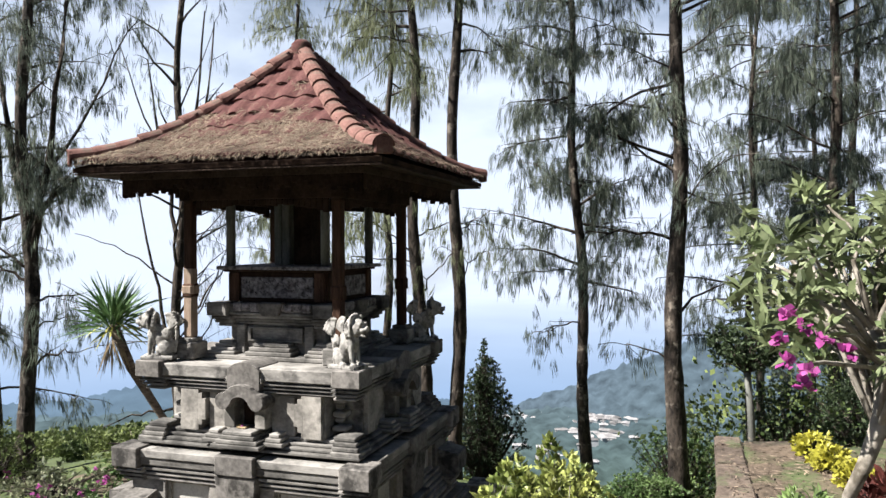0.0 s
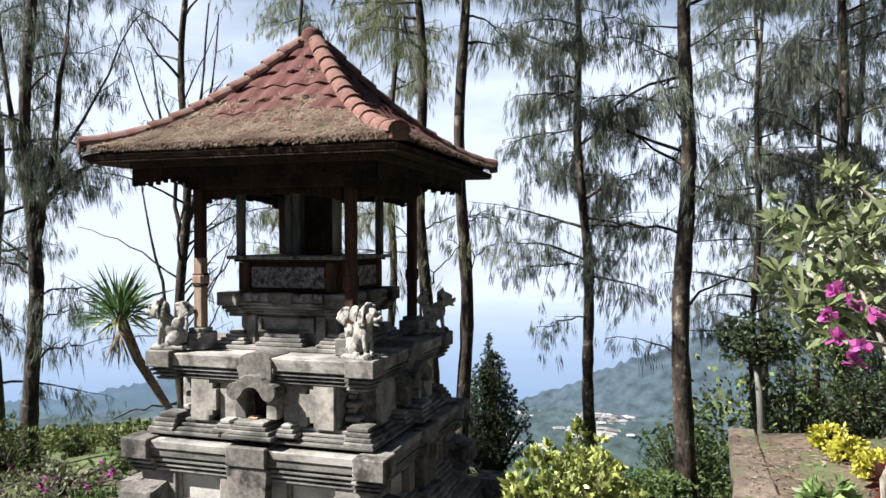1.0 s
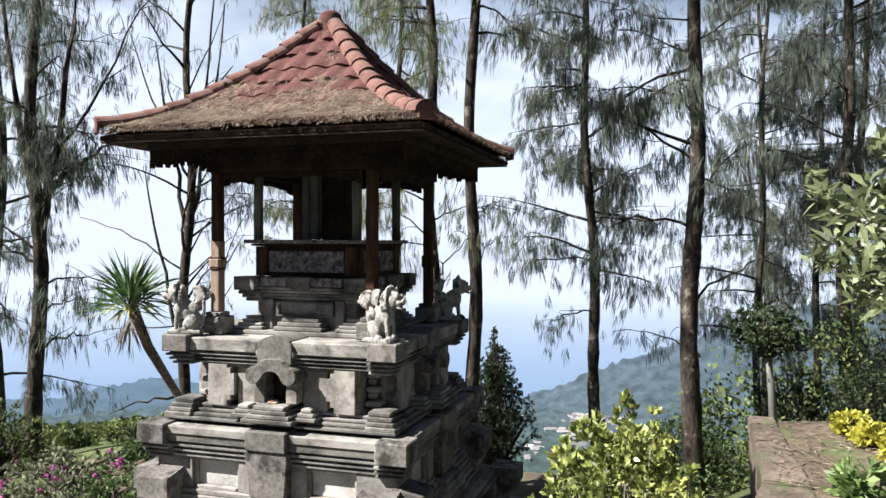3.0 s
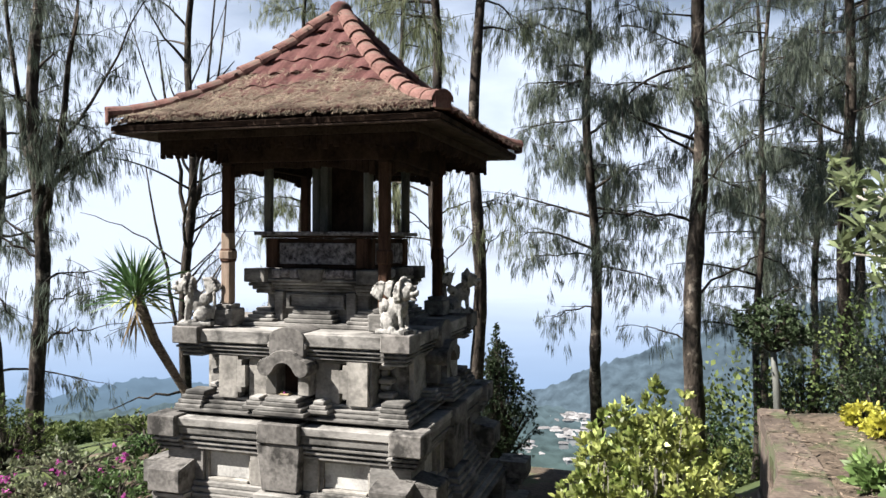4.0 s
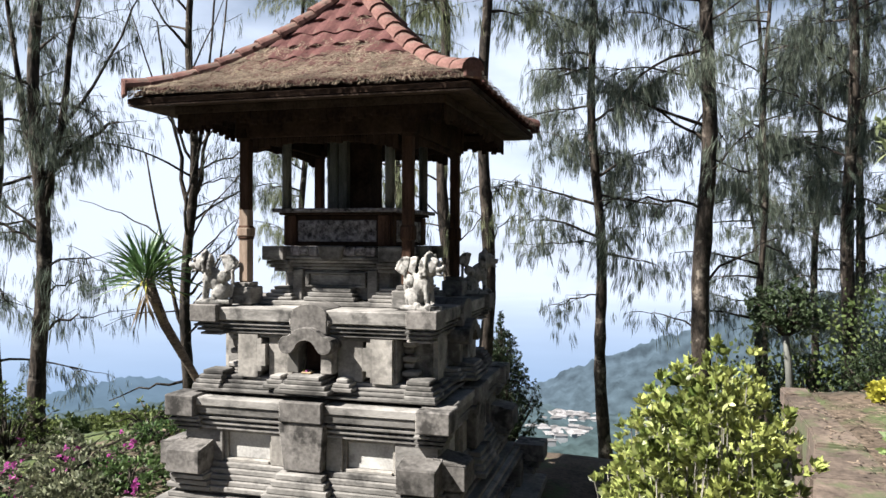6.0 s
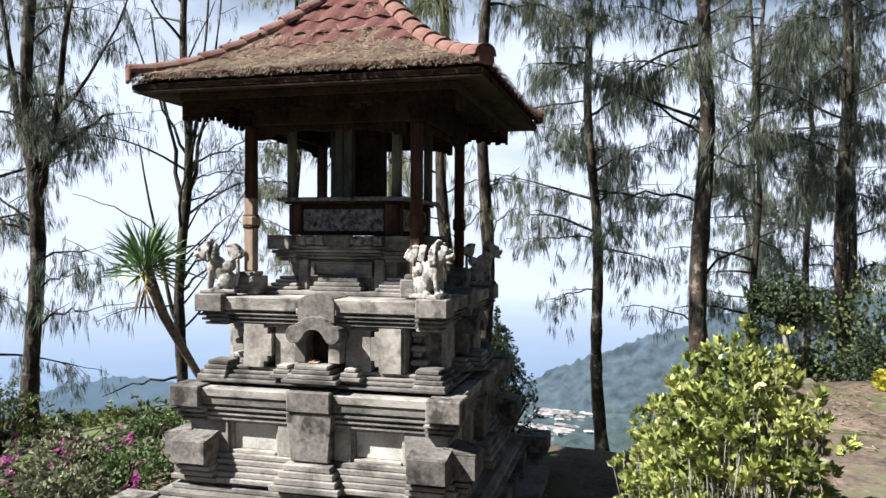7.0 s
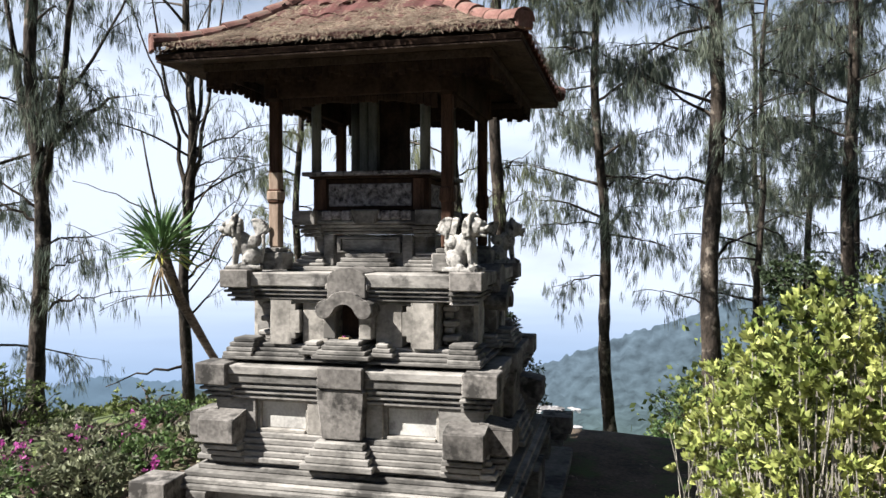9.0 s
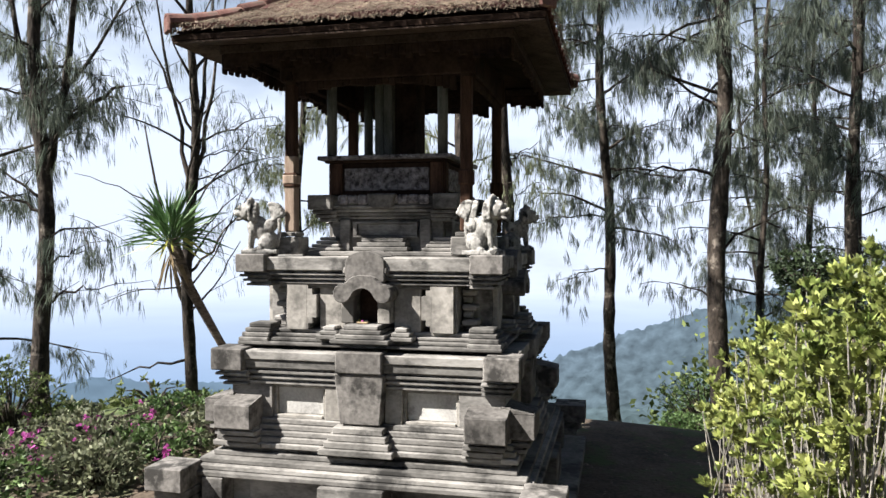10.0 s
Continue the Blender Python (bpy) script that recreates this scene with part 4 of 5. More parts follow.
def casuarina(base, height, radius, seed, limbs=26, limb=(1.2, 2.6), low=0.30, needles=26, lean=(0, 0), stems=(), extra=(), bunch=0.27, mat=None, tufts=12, label="", sparse=1.0, twigs=2, width=0.0095, climb=(0.0, 0.5)):
    """A she-oak: tapered trunk, thin limbs and hanging bunches of needles. stems and extra: further limbs as (height, across, away, up, radius, foliage)."""
    rnd, rng = random.Random(seed), np.random.default_rng(seed)
    x, y = base
    z0 = ground_height(x, y) - 0.3
    n = 44
    trunk = [Vector((x + lean[0] * (i / n) + 0.05 * math.sin(i * 0.41 + seed), y + lean[1] * (i / n) + 0.05 * math.cos(i * 0.35 + seed), z0 + height * i / n)) for i in range(n + 1)]
    rad = [radius * (1.0 + 0.3 * max(0.0, 1 - i / 3)) * (1 - 0.78 * i / n) * (1 + 0.05 * math.sin(i * 2.7 + seed)) for i in range(n + 1)]
    e = tagged(new("casuarina_tree"), label or "tall dark casuarina tree with drooping grey-green needles", "tree", "casuarina trees behind the shrine")
    wood_pieces, roots, ways, lens = [], [], [], []

    def on_trunk(z):
        k = max(0.0, min(n - 0.001, (z - z0) / height * n))
        i = int(k)
        return trunk[i].lerp(trunk[i + 1], k - i), rad[i] + (rad[i + 1] - rad[i]) * (k - i)

    def limb_part(piece):
        mesh_part("limb", mesh_of("limb", [piece]), BARK, e, "", True)

    def dress(pts, amount, r):
        m = len(pts)
        for _ in range(int(amount)):
            i = rnd.randint(max(1, m // 4), m - 1)
            p = pts[i]
            out = Vector((rnd.gauss(0, 1), rnd.gauss(0, 1), rnd.gauss(0, 0.3))).normalized()
            q = curve_points(p, out * 0.8 + (pts[i] - pts[i - 1]).normalized() * 0.7, rnd.uniform(0.25, 0.85), 4, -0.10, 0.15, rnd)
            wood_pieces.append(tube(q, [0.008, 0.007, 0.006, 0.005, 0.004], 3))
            for w in q[1:]:
                for _ in range(twigs):
                    s = w + Vector((rnd.gauss(0, 0.11), rnd.gauss(0, 0.11), rnd.gauss(0, 0.08)))
                    tuft(roots, ways, lens, rng, s, int(needles * 0.41), bunch * rnd.uniform(0.5, 1.2), 0.13, out * 0.5 + Vector((rnd.gauss(0, .3), rnd.gauss(0, .3), rnd.uniform(-.2, .5))))

    for i in range(limbs):
        z = z0 + height * (low + (0.97 - low) * (i + rnd.random()) / limbs)
        p, r = on_trunk(z)
        a = rnd.uniform(0, 2 * math.pi)
        k = 1 - 0.5 * (z - z0) / height
        pts = curve_points(p, (math.cos(a), math.sin(a), rnd.uniform(*climb)), rnd.uniform(*limb) * k, 7, rnd.uniform(-0.07, 0.02), 0.10, rnd)
        r0 = min(r * 0.5, rnd.uniform(0.018, 0.035))
        limb_part(tube(pts, [r0 * (1 - 0.11 * j) for j in range(8)], 5))
        dress(pts, tufts * sparse, r0)
    for z, across, away, up, r0, foliage in (*stems, *extra):
        p, r = on_trunk(z)
        end = p + RIGHT * across + AWAY * away + Vector((0, 0, up))
        pts = [p.lerp(end, j / 8) + Vector((0, 0, math.sin(math.pi * j / 8) * (-0.08 if up > 1 else 0.06) * (end - p).length)) + Vector([rnd.gauss(0, 0.025) for _ in range(3)]) for j in range(9)]
        limb_part(tube(pts, [r0 * (1 - 0.09 * j) for j in range(9)], 6))
        dress(pts, foliage, r0)
    mesh_part("trunk", mesh_of("trunk", [tube(trunk, rad, 14, 0.085, seed)]), BARK, e, "", True)
    tagged(mesh_part("twig_mass", mesh_of("twig_mass", wood_pieces), BARK, e), kind="stuff")
    if roots:
        R, W = np.concatenate(roots), unit(np.concatenate(ways))
        me = blades("crown", R, W, np.concatenate(lens), rng.uniform(0.6, 1.3, len(R)) * width, 0.12, seed=seed)
        tagged(mesh_part("crown", me, mat or NEEDLE, e), kind="stuff")
    return e


# in front row behind the shrine
casuarina((3.49, 5.84), 15, 0.165, 1, 36, (1.2, 2.8), 0.34, 30, (0.10, 0.0), tufts=12, extra=((3.2, -1.7, 0.3, 0.15, 0.03, 5), (2.0, 1.3, 0.1, 0.75, 0.025, 0), (4.2, -1.4, 0.3, 0.9, 0.03, 6), (1.3, -0.9, 0.2, 0.25, 0.018, 3)))
casuarina((1.93, 7.6), 14, 0.125, 2, 40, (1.0, 2.2), 0.30, 34, (-0.55, 0.0), mat=NEEDLE, tufts=13, extra=((1.7, -0.9, 0, -0.25, 0.02, 5), (2.6, -1.2, 0, 0.0, 0.02, 7), (3.3, 0.9, 0, 0.3, 0.02, 6)))
casuarina((-5.9, 2.27), 13, 0.128, 3, 26, (0.8, 1.9), 0.26, 26, (-0.05, 0), tufts=10, climb=(0.1, 1.3),
          stems=((3.1, -0.75, 0.2, 4.4, 0.07, 10), (3.0, 0.75, -0.2, 4.5, 0.075, 10)),
          extra=((3.5, 1.10, 0.1, 0.95, 0.058, 6), (3.9, 1.5, 0.2, 2.6, 0.035, 12), (1.35, 0.85, 0.0, 0.22, 0.025, 6), (2.55, -0.9, 0.1, 0.45, 0.03, 6), (2.3, 0.75, 0.1, 0.1, 0.02, 7), (1.9, 0.6, 0.2, 0.2, 0.018, 5)),
          label="forked dark casuarina tree with sparse hanging needles")
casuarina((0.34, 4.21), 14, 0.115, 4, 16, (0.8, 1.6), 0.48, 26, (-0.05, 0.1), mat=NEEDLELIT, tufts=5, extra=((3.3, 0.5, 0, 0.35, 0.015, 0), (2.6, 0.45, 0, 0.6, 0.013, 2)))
casuarina((-0.09, 4.0), 13, 0.11, 5, 26, (0.9, 2.0), 0.50, 34, (-0.45, 0.1), mat=NEEDLELIT, tufts=8, extra=((3.0, -0.9, 0, 0.6, 0.016, 7), (2.4, 0.6, 0, 0.7, 0.016, 3), (3.6, -1.5, 0.3, 0.3, 0.018, 10), (3.3, 0.9, 0.2, 0.2, 0.016, 7), (2.9, -1.5, 0.4, 0.0, 0.014, 7)), label="casuarina tree with needles coloured pale green as if sunlit")
casuarina((6.27, 9.0), 16, 0.145, 6, 40, (1.2, 2.8), 0.30, 34, (0.1, 0))
casuarina((-5.42, 5.15), 13, 0.108, 7, 30, (1.2, 2.6), 0.20, 14, (0.25, 0), tufts=1.4, climb=(0.6, 2.2),
          stems=((1.0, -0.75, 0.2, 3.3, 0.045, 0), (3.1, -0.7, 0.3, 3.6, 0.05, 3), (3.6, 0.35, 0.2, 4.0, 0.05, 2), (3.0, 0.75, -0.1, 4.3, 0.045, 3), (4.0, -1.2, 0.1, 2.9, 0.03, 3)),
          extra=((1.6, 1.1, 0.0, 1.5, 0.03, 1), (0.9, 0.9, 0.1, 1.3, 0.025, 1), (1.3, 1.2, 0.1, 2.3, 0.02, 0), (0.1, -1.4, 0.0, -0.35, 0.03, 0), (1.4, -1.5, 0.2, -0.3, 0.018, 1), (2.4, -2.0, 0.2, 1.0, 0.02, 0), (2.2, 1.0, 0, 0.9, 0.02, 4), (3.2, 0.9, 0, 0.3, 0.018, 7), (3.9, 1.35, 0.0, 0.5, 0.022, 14), (3.6, 1.0, 0.1, 0.25, 0.018, 9)),
          label="bare multi-stemmed casuarina tree with few needles")
casuarina((5.55, 13.6), 15, 0.11, 8, 30, (1.0, 2.4), 0.28, 32, (-0.4, 0), stems=((0.5, -0.5, 0.3, 5.5, 0.07, 8),))
# the wood to the side
for i, (x, y, h, r) in enumerate(((8.2, 8.0, 15, 0.14), (7.1, 12.0, 15, 0.13), (9.6, 11.5, 16, 0.15), (6.5, 13.5, 14, 0.11), (10.8, 8.2, 15, 0.14), (4.9, 10.6, 14, 0.09))):
    casuarina((x, y), h, r, 20 + i, 30, (1.1, 2.8), 0.22, 32, (0.2, 0), tufts=8, label="dark casuarina tree of the side wood, extended out of view")
# added outside the view to keep eastern sky light off the shrine's side
for i, (x, y) in enumerate(((9.2, 4.6), (10.4, 1.4), (8.6, 6.4), (12.2, -1.5))):
    casuarina((x, y), 13, 0.13, 60 + i, 30, (1.4, 3.0), 0.06, 30, (0.2, 0), label="dark casuarina tree of the side wood, extended out of view")
casuarina((-8.6, 4.0), 13, 0.12, 31, 20, (1.0, 2.2), 0.15, 26, (0.2, 0))
casuarina((-5.2, 9.4), 13, 0.11, 35, 26, (0.6, 1.3), 0.26, 30, (0.1, 0), mat=NEEDLELIT, tufts=9, label="casuarina tree with needles coloured pale green as if sunlit")
casuarina((-2.6, 8.5), 14, 0.11, 33, 14, (0.8, 1.8), 0.50, 24, (0.2, 0), mat=NEEDLELIT)


# ---- plants ----
def leaf_cluster(roots, ways, lens, rng, p, axis, n, length, open_up):
    a = np.array(axis) / np.linalg.norm(axis)
    w = unit(rng.normal(0, 1, (n, 3))) * open_up + a
    roots.append(np.array(p) + rng.normal(0, length * 0.12, (n, 3)))
    ways.append(w)
    lens.append(rng.uniform(0.6, 1.1, n) * length)


def joined(name, roots, ways, lens, ratio, mat, parent, seed, bend=0.05):
    R, W, L = np.concatenate(roots), unit(np.concatenate(ways)), np.concatenate(lens)
    return tagged(mesh_part(name, blades(name, R, W, L, L * ratio, bend, seed=seed), mat, parent), kind="stuff")


def build_bush():
    """Lime-leaved bush beside the shrine: many upright stems with rosettes of leaves at their tips."""
    rnd, rng = random.Random(5), np.random.default_rng(5)
    e = tagged(new("leafy_bush"), "dense lime-green leafy bush with grey bare stems", "bush")
    wood_pieces, roots, ways, lens = [], [], [], []
    masses = ((Vector((3.00, -3.30, 1.42)), (0.44, 0.50, 0.79), 480), (Vector((2.93, -2.35, 1.12)), (0.50, 1.05, 0.74), 520))
    for c, size, count in masses:
        for i in range(count):
            d = Vector((rnd.gauss(0, 1), rnd.gauss(0, 1), rnd.gauss(0.25, 1))).normalized()
            k = rnd.uniform(0.66, 1.02) * (1 + 0.16 * noise.noise(d * 2.5 + c))
            tip = c + Vector((d.x * size[0], d.y * size[1], d.z * size[2])) * k
            foot = Vector((c.x + 0.07 * math.cos(i), c.y + (0.28 if size[1] > 0.8 else 0.12) * ((i // 2) % 5 - 2), 0.0))
            if tip.z < 0.25:
                continue
            if i % 3 == 0:
                start = foot + Vector((rnd.gauss(0, 0.06), rnd.gauss(0, 0.06), 0.0))
                mid = start.lerp(tip, 0.5) + Vector((d.x * 0.05 + rnd.gauss(0, 0.10), d.y * 0.05 + rnd.gauss(0, 0.10), -0.12))
                wood_pieces.append(tube([start, mid, tip], [0.007, 0.0045, 0.0025], 4))
            if d.z < -0.1 and rnd.random() < 0.1 - d.z * 0.7:
                continue
            leaf_cluster(roots, ways, lens, rng, tip, (d.x * 0.6, d.y * 0.6, 0.9 + d.z * 0.3), 20, 0.056, 0.85)
            if rnd.random() < 0.25:
                continue
            leaf_cluster(roots, ways, lens, rng, tip - Vector((d.x, d.y, 0.6)) * 0.06, (d.x * 0.9, d.y * 0.9, 0.5), 13, 0.050, 1.0)
    tagged(mesh_part("stem_mass", mesh_of("stem_mass", wood_pieces), TWIG, e), kind="stuff")
    joined("foliage", roots, ways, lens, 0.46, LIME, e, 5)
    return e


build_bush()


def build_flower_tree():
    """Crooked pale-barked flowering tree on the terrace."""
    rnd, rng = random.Random(9), np.random.default_rng(9)
    e = tagged(new("flowering_tree"), "crooked pale-barked small tree with long green leaves and magenta flowers", "tree")
    trunk = [Vector(p) for p in ((4.31, -3.20, 1.20), (4.29, -3.22, 1.75), (4.31, -3.20, 2.12), (4.37, -3.2, 2.26), (4.43, -3.15, 2.40), (4.48, -3.1, 2.66), (4.44, -3.05, 2.82))]
    pieces = [tube(trunk, [0.034, 0.030, 0.028, 0.030, 0.038, 0.040, 0.032], 9, 0.08, 3)]
    roots, ways, lens = [], [], []
    ends = []
    for i in range(48):
        a = rnd.uniform(0, 2 * math.pi)
        k = rnd.uniform(0.25, 1)
        end = Vector((4.52 + 0.50 * math.cos(a) * k, -2.75 + 0.95 * math.sin(a) * k, rnd.uniform(2.72, 3.42)))
        ends.append((trunk[rnd.choice((4, 5, 6, 6))], end))
    for p in ((4.02, -2.9, 2.80), (4.05, -3.4, 3.05), (4.02, -2.0, 3.30), (4.10, -2.0, 2.85), (3.98, -2.6, 3.15), (4.02, -3.5, 2.86), (4.0, -3.0, 3.0)):
        ends.append((trunk[5], Vector(p)))
    for start, end in ends:
        mid = start.lerp(end, 0.5) + Vector((rnd.gauss(0, 0.05), rnd.gauss(0, 0.05), 0.06))
        pieces.append(tube([start, mid, end], [0.015, 0.011, 0.007], 6))
        for t in (0.72, 1.0, 1.06):
            q = mid.lerp(end, (t - 0.5) * 2) + Vector((rnd.gauss(0, 0.05), rnd.gauss(0, 0.05), rnd.gauss(0, 0.04)))
            leaf_cluster(roots, ways, lens, rng, q, (rnd.gauss(0, .3), rnd.gauss(0, .3), 0.35), 15, 0.135, 1.15)
    mesh_part("trunk", mesh_of("trunk", pieces), PALEBARK, e, "", True)
    joined("foliage", roots, ways, lens, 0.25, LONGLEAF, e, 9, 0.16)
    pieces = [tube([trunk[5], Vector((4.15, -3.6, 2.75)), Vector((4.0, -4.05, 2.80))], [0.012, 0.008, 0.005], 5)]
    spray = mesh_part("flower_branch", mesh_of("flower_branch", pieces), PALEBARK, e)
    for x, y, z in ((3.93, -4.05, 2.89), (4.02, -4.0, 2.93), (4.06, -4.1, 2.90), (3.96, -4.1, 2.82), (4.02, -4.15, 2.80), (4.14, -4.05, 2.86), (3.98, -3.95, 2.97), (4.02, -4.05, 2.74)):
        fr, fw, fl = [], [], []
        leaf_cluster(fr, fw, fl, rng, (x, y, z), (rnd.gauss(0, .3), -0.6, 0.3), 7, 0.042, 1.0)
        leaf_cluster(fr, fw, fl, rng, (x + 0.02, y, z - 0.012), (rnd.gauss(0, .3), -0.6, 0.3), 6, 0.036, 1.0)
        joined("flower", fr, fw, fl, 0.8, MAGENTA, spray, 9)
    return e


build_flower_tree()


def build_dracaena():
    rnd, rng = random.Random(2), np.random.default_rng(2)
    e = tagged(new("dracaena"), "leaning dracaena with a spiky crown of sword leaves", "palm-like shrub")
    crown = Vector((-2.66, 0.37, 2.27))
    base = Vector((-2.02, 1.15, ground_height(-2.02, 1.15) - 0.1))
    pts = [base, Vector((-2.10, 1.10, 0.5)), Vector((-2.36, 0.85, 1.12)), Vector((-2.56, 0.55, 1.75)), crown]
    mesh_part("trunk", mesh_of("trunk", [tube(pts, [0.050, 0.046, 0.043, 0.052, 0.064], 11, 0.16, 2)]), SHAGGY, e, "", True)
    sets = {"sword_leaf": ([], [], [], SWORD, 190), "young_leaf": ([], [], [], YOUNG, 12), "dry_leaf": ([], [], [], DRYLEAF, 16)}
    for name, (r, w, l, mat, n) in sets.items():
        for i in range(n):
            a = rnd.uniform(0, 2 * math.pi)
            up = {"sword_leaf": rnd.choice((rnd.uniform(-0.25, 1.0), rnd.uniform(0.6, 3.2))), "young_leaf": rnd.uniform(-0.7, -0.1), "dry_leaf": rnd.uniform(-3.5, -1.2)}[name]
            r.append([crown + Vector((rnd.gauss(0, .02), rnd.gauss(0, .02), rnd.uniform(-0.10, 0.10) - (0.14 if name == "dry_leaf" else 0)))])
            w.append([(math.cos(a), math.sin(a), up)])
            l.append([rnd.uniform(0.46, 0.74) * (0.68 if name != "sword_leaf" else 1)])
        R = np.array([tuple(v[0]) for v in r])
        W = unit(np.array([v[0] for v in w], dtype=float))
        L = np.array([v[0] for v in l])
        mesh_part(name, blades(name, R, W, L, np.full(n, 0.027), 0.10, seed=4), mat, e)
    return e


build_dracaena()


def shrub(name, label, c, r, n, leaf, mat, seed, ratio=0.5, category="shrub", flowers=0, tall=1.0, foot=None, cone=0.0):
    """A leafy shrub: stems from one foot, leaf clusters over an uneven crown."""
    rnd, rng = random.Random(seed), np.random.default_rng(seed)
    e = tagged(new(name), label, category)
    c = Vector(c)
    foot = foot or (c.x, c.y, ground_height(c.x, c.y) - 0.05)
    pieces, roots, ways, lens = [], [], [], []
    fl = []
    for i in range(n):
        d = Vector((rnd.gauss(0, 1), rnd.gauss(0, 1), rnd.gauss(0.2, 1))).normalized()
        k = rnd.uniform(0.45, 1.0) * (1 + 0.35 * noise.noise(d * 2 + Vector((seed, 0, 0))))
        w = r * (1 - cone * max(0.0, d.z * k + 0.1))
        tip = c + Vector((d.x * w, d.y * w, d.z * r * tall)) * k
        if i % 4 == 0:
            pieces.append(tube([Vector(foot), Vector(foot).lerp(tip, 0.5) + Vector((0, 0, 0.1 * r)), tip], [0.018 * r + 0.006, 0.01 * r + 0.004, 0.004], 4))
        leaf_cluster(roots, ways, lens, rng, tip, (d.x, d.y, 0.6), 9, leaf, 1.1)
        if len(fl) < flowers and d.z > -0.1 and k > 0.75:
            fl.append(tip + d * 0.05)
    tagged(mesh_part("stem_mass", mesh_of("stem_mass", pieces), BARK, e), kind="stuff")
    joined("foliage", roots, ways, lens, ratio, mat, e, seed)
    for p in fl:
        fr, fw, fl2 = [], [], []
        for _ in range(8):
            leaf_cluster(fr, fw, fl2, rng, p + Vector([rnd.gauss(0, 0.06) for _ in range(3)]), (0, -0.3, 0.6), 6, 0.05, 1.2)
        joined("flower_spray", fr, fw, fl2, 0.8, MAGENTA, e, seed)
    return e


shrub("bougainvillea", "sprawling bougainvillea bush with magenta flowers", (-3.75, 0.55, -0.14), 0.95, 360, 0.075, DUSTY, 41, 0.45, "bush", 7, 0.58)
shrub("garden_shrub", "pale green leafy shrub beside the shrine", (-4.75, 1.3, -0.55), 0.95, 260, 0.10, DUSTY, 51, 0.42, "bush", 3, 0.75)
shrub("garden_shrub", "low leafy shrub at the edge of the court", (-3.25, -0.25, 0.0), 0.62, 240, 0.08, DUSTY, 56, 0.45, "bush", 1, 0.6)
shrub("garden_shrub", "low leafy shrub at the edge of the court", (-4.7, -0.2, -0.25), 0.9, 260, 0.085, DUSTY, 57, 0.45, "bush", 2, 0.6)
shrub("garden_shrub", "low leafy shrub at the edge of the court", (-2.72, 0.15, 0.05), 0.55, 220, 0.08, GREEN, 58, 0.45, "bush", 1, 0.6)
shrub("garden_shrub", "low leafy shrub at the edge of the court", (-3.9, -0.75, -0.05), 0.75, 260, 0.08, DUSTY, 52, 0.45, "bush", 2, 0.5)
shrub("garden_shrub", "pale green leafy shrub beside the shrine", (-3.2, 1.4, -0.56), 0.75, 200, 0.09, DUSTY, 53, 0.38, "bush", 1, 0.7)
shrub("garden_shrub", "scrubby green shrub on the bank", (-6.6, 1.2, -0.7), 1.1, 300, 0.11, HILLGREEN, 54, 0.5, "bush", 0, 0.8)
for k, (x, y, z, r) in enumerate(((7.1, 4.2, 1.15, 0.9), (6.9, 7.2, 0.75, 1.1), (8.4, 6.4, 1.3, 1.3), (5.4, 7.6, 0.0, 0.95), (6.1, 5.4, 0.6, 0.75))):
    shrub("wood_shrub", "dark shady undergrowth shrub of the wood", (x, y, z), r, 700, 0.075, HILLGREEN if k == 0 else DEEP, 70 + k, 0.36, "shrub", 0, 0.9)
shrub("garden_shrub", "scrubby green shrub on the bank", (3.05, 5.0, -0.62), 0.60, 900, 0.06, GREEN, 55, 0.42, "bush", 0, 0.42)
shrub("garden_shrub", "scrubby green shrub on the bank", (-3.5, 2.7, -0.5), 0.95, 300, 0.10, HILLGREEN, 81, 0.42, "bush", 0, 0.7)
shrub("garden_shrub", "scrubby green shrub on the bank", (-2.2, 2.9, -0.45), 0.8, 240, 0.10, HILLGREEN, 82, 0.42, "bush", 0, 0.7)
shrub("garden_shrub", "scrubby green shrub on the bank", (-4.9, 3.4, -0.7), 1.1, 320, 0.11, HILLGREEN, 83, 0.42, "bush", 0, 0.7)
for k, (x, y, r) in enumerate(((-2.75, -0.75, 0.5), (-3.5, -1.45, 0.65), (-4.6, -1.1, 0.8), (-2.35, 0.9, 0.5))):
    shrub("garden_shrub", "low leafy shrub at the edge of the court", (x, y, 0.12), r, 240, 0.08, GREEN if k == 1 else DUSTY, 90 + k, 0.45, "bush", 0, 0.55)
for k, (x, y, r) in enumerate(((-5.3, 1.9, 0.9), (-6.0, 3.0, 1.0), (-4.4, 2.3, 0.8), (-7.2, 2.6, 1.1), (-6.9, 4.4, 1.2), (-5.4, 4.3, 1.0), (-8.3, 3.6, 1.2), (-4.0, 3.6, 0.9), (-7.9, 5.6, 1.3), (-6.2, 0.2, 0.9), (-7.6, 1.2, 1.1), (-3.1, 3.8, 0.8))):
    top = 2.6 - 0.285 * math.hypot(x - 2.6, y + 6.8)
    shrub("bank_shrub", "bushy green shrub on the sunny bank", (x, y, top - 0.62 * r), r, 420, 0.085, HILLGREEN if k % 3 else GREEN, 200 + k, 0.42, "bush", 0, 0.7)
shrub("bank_shrub", "tall thin olive-green shrub on the bank", (-5.75, 1.5, 0.0), 0.62, 420, 0.08, HILLGREEN, 231, 0.3, "bush", 0, 1.15)
shrub("bank_shrub", "fine-leaved bright green shrub below the court", (3.55, 7.7, -1.0), 0.95, 800, 0.075, GREEN, 230, 0.3, "bush", 0, 0.85)
shrub("flowering_shrub", "grey-green shrub with small purple flowers", (-2.75, 1.7, -0.45), 0.6, 160, 0.09, DUSTY, 45, 0.4, "bush", 2, 0.7)
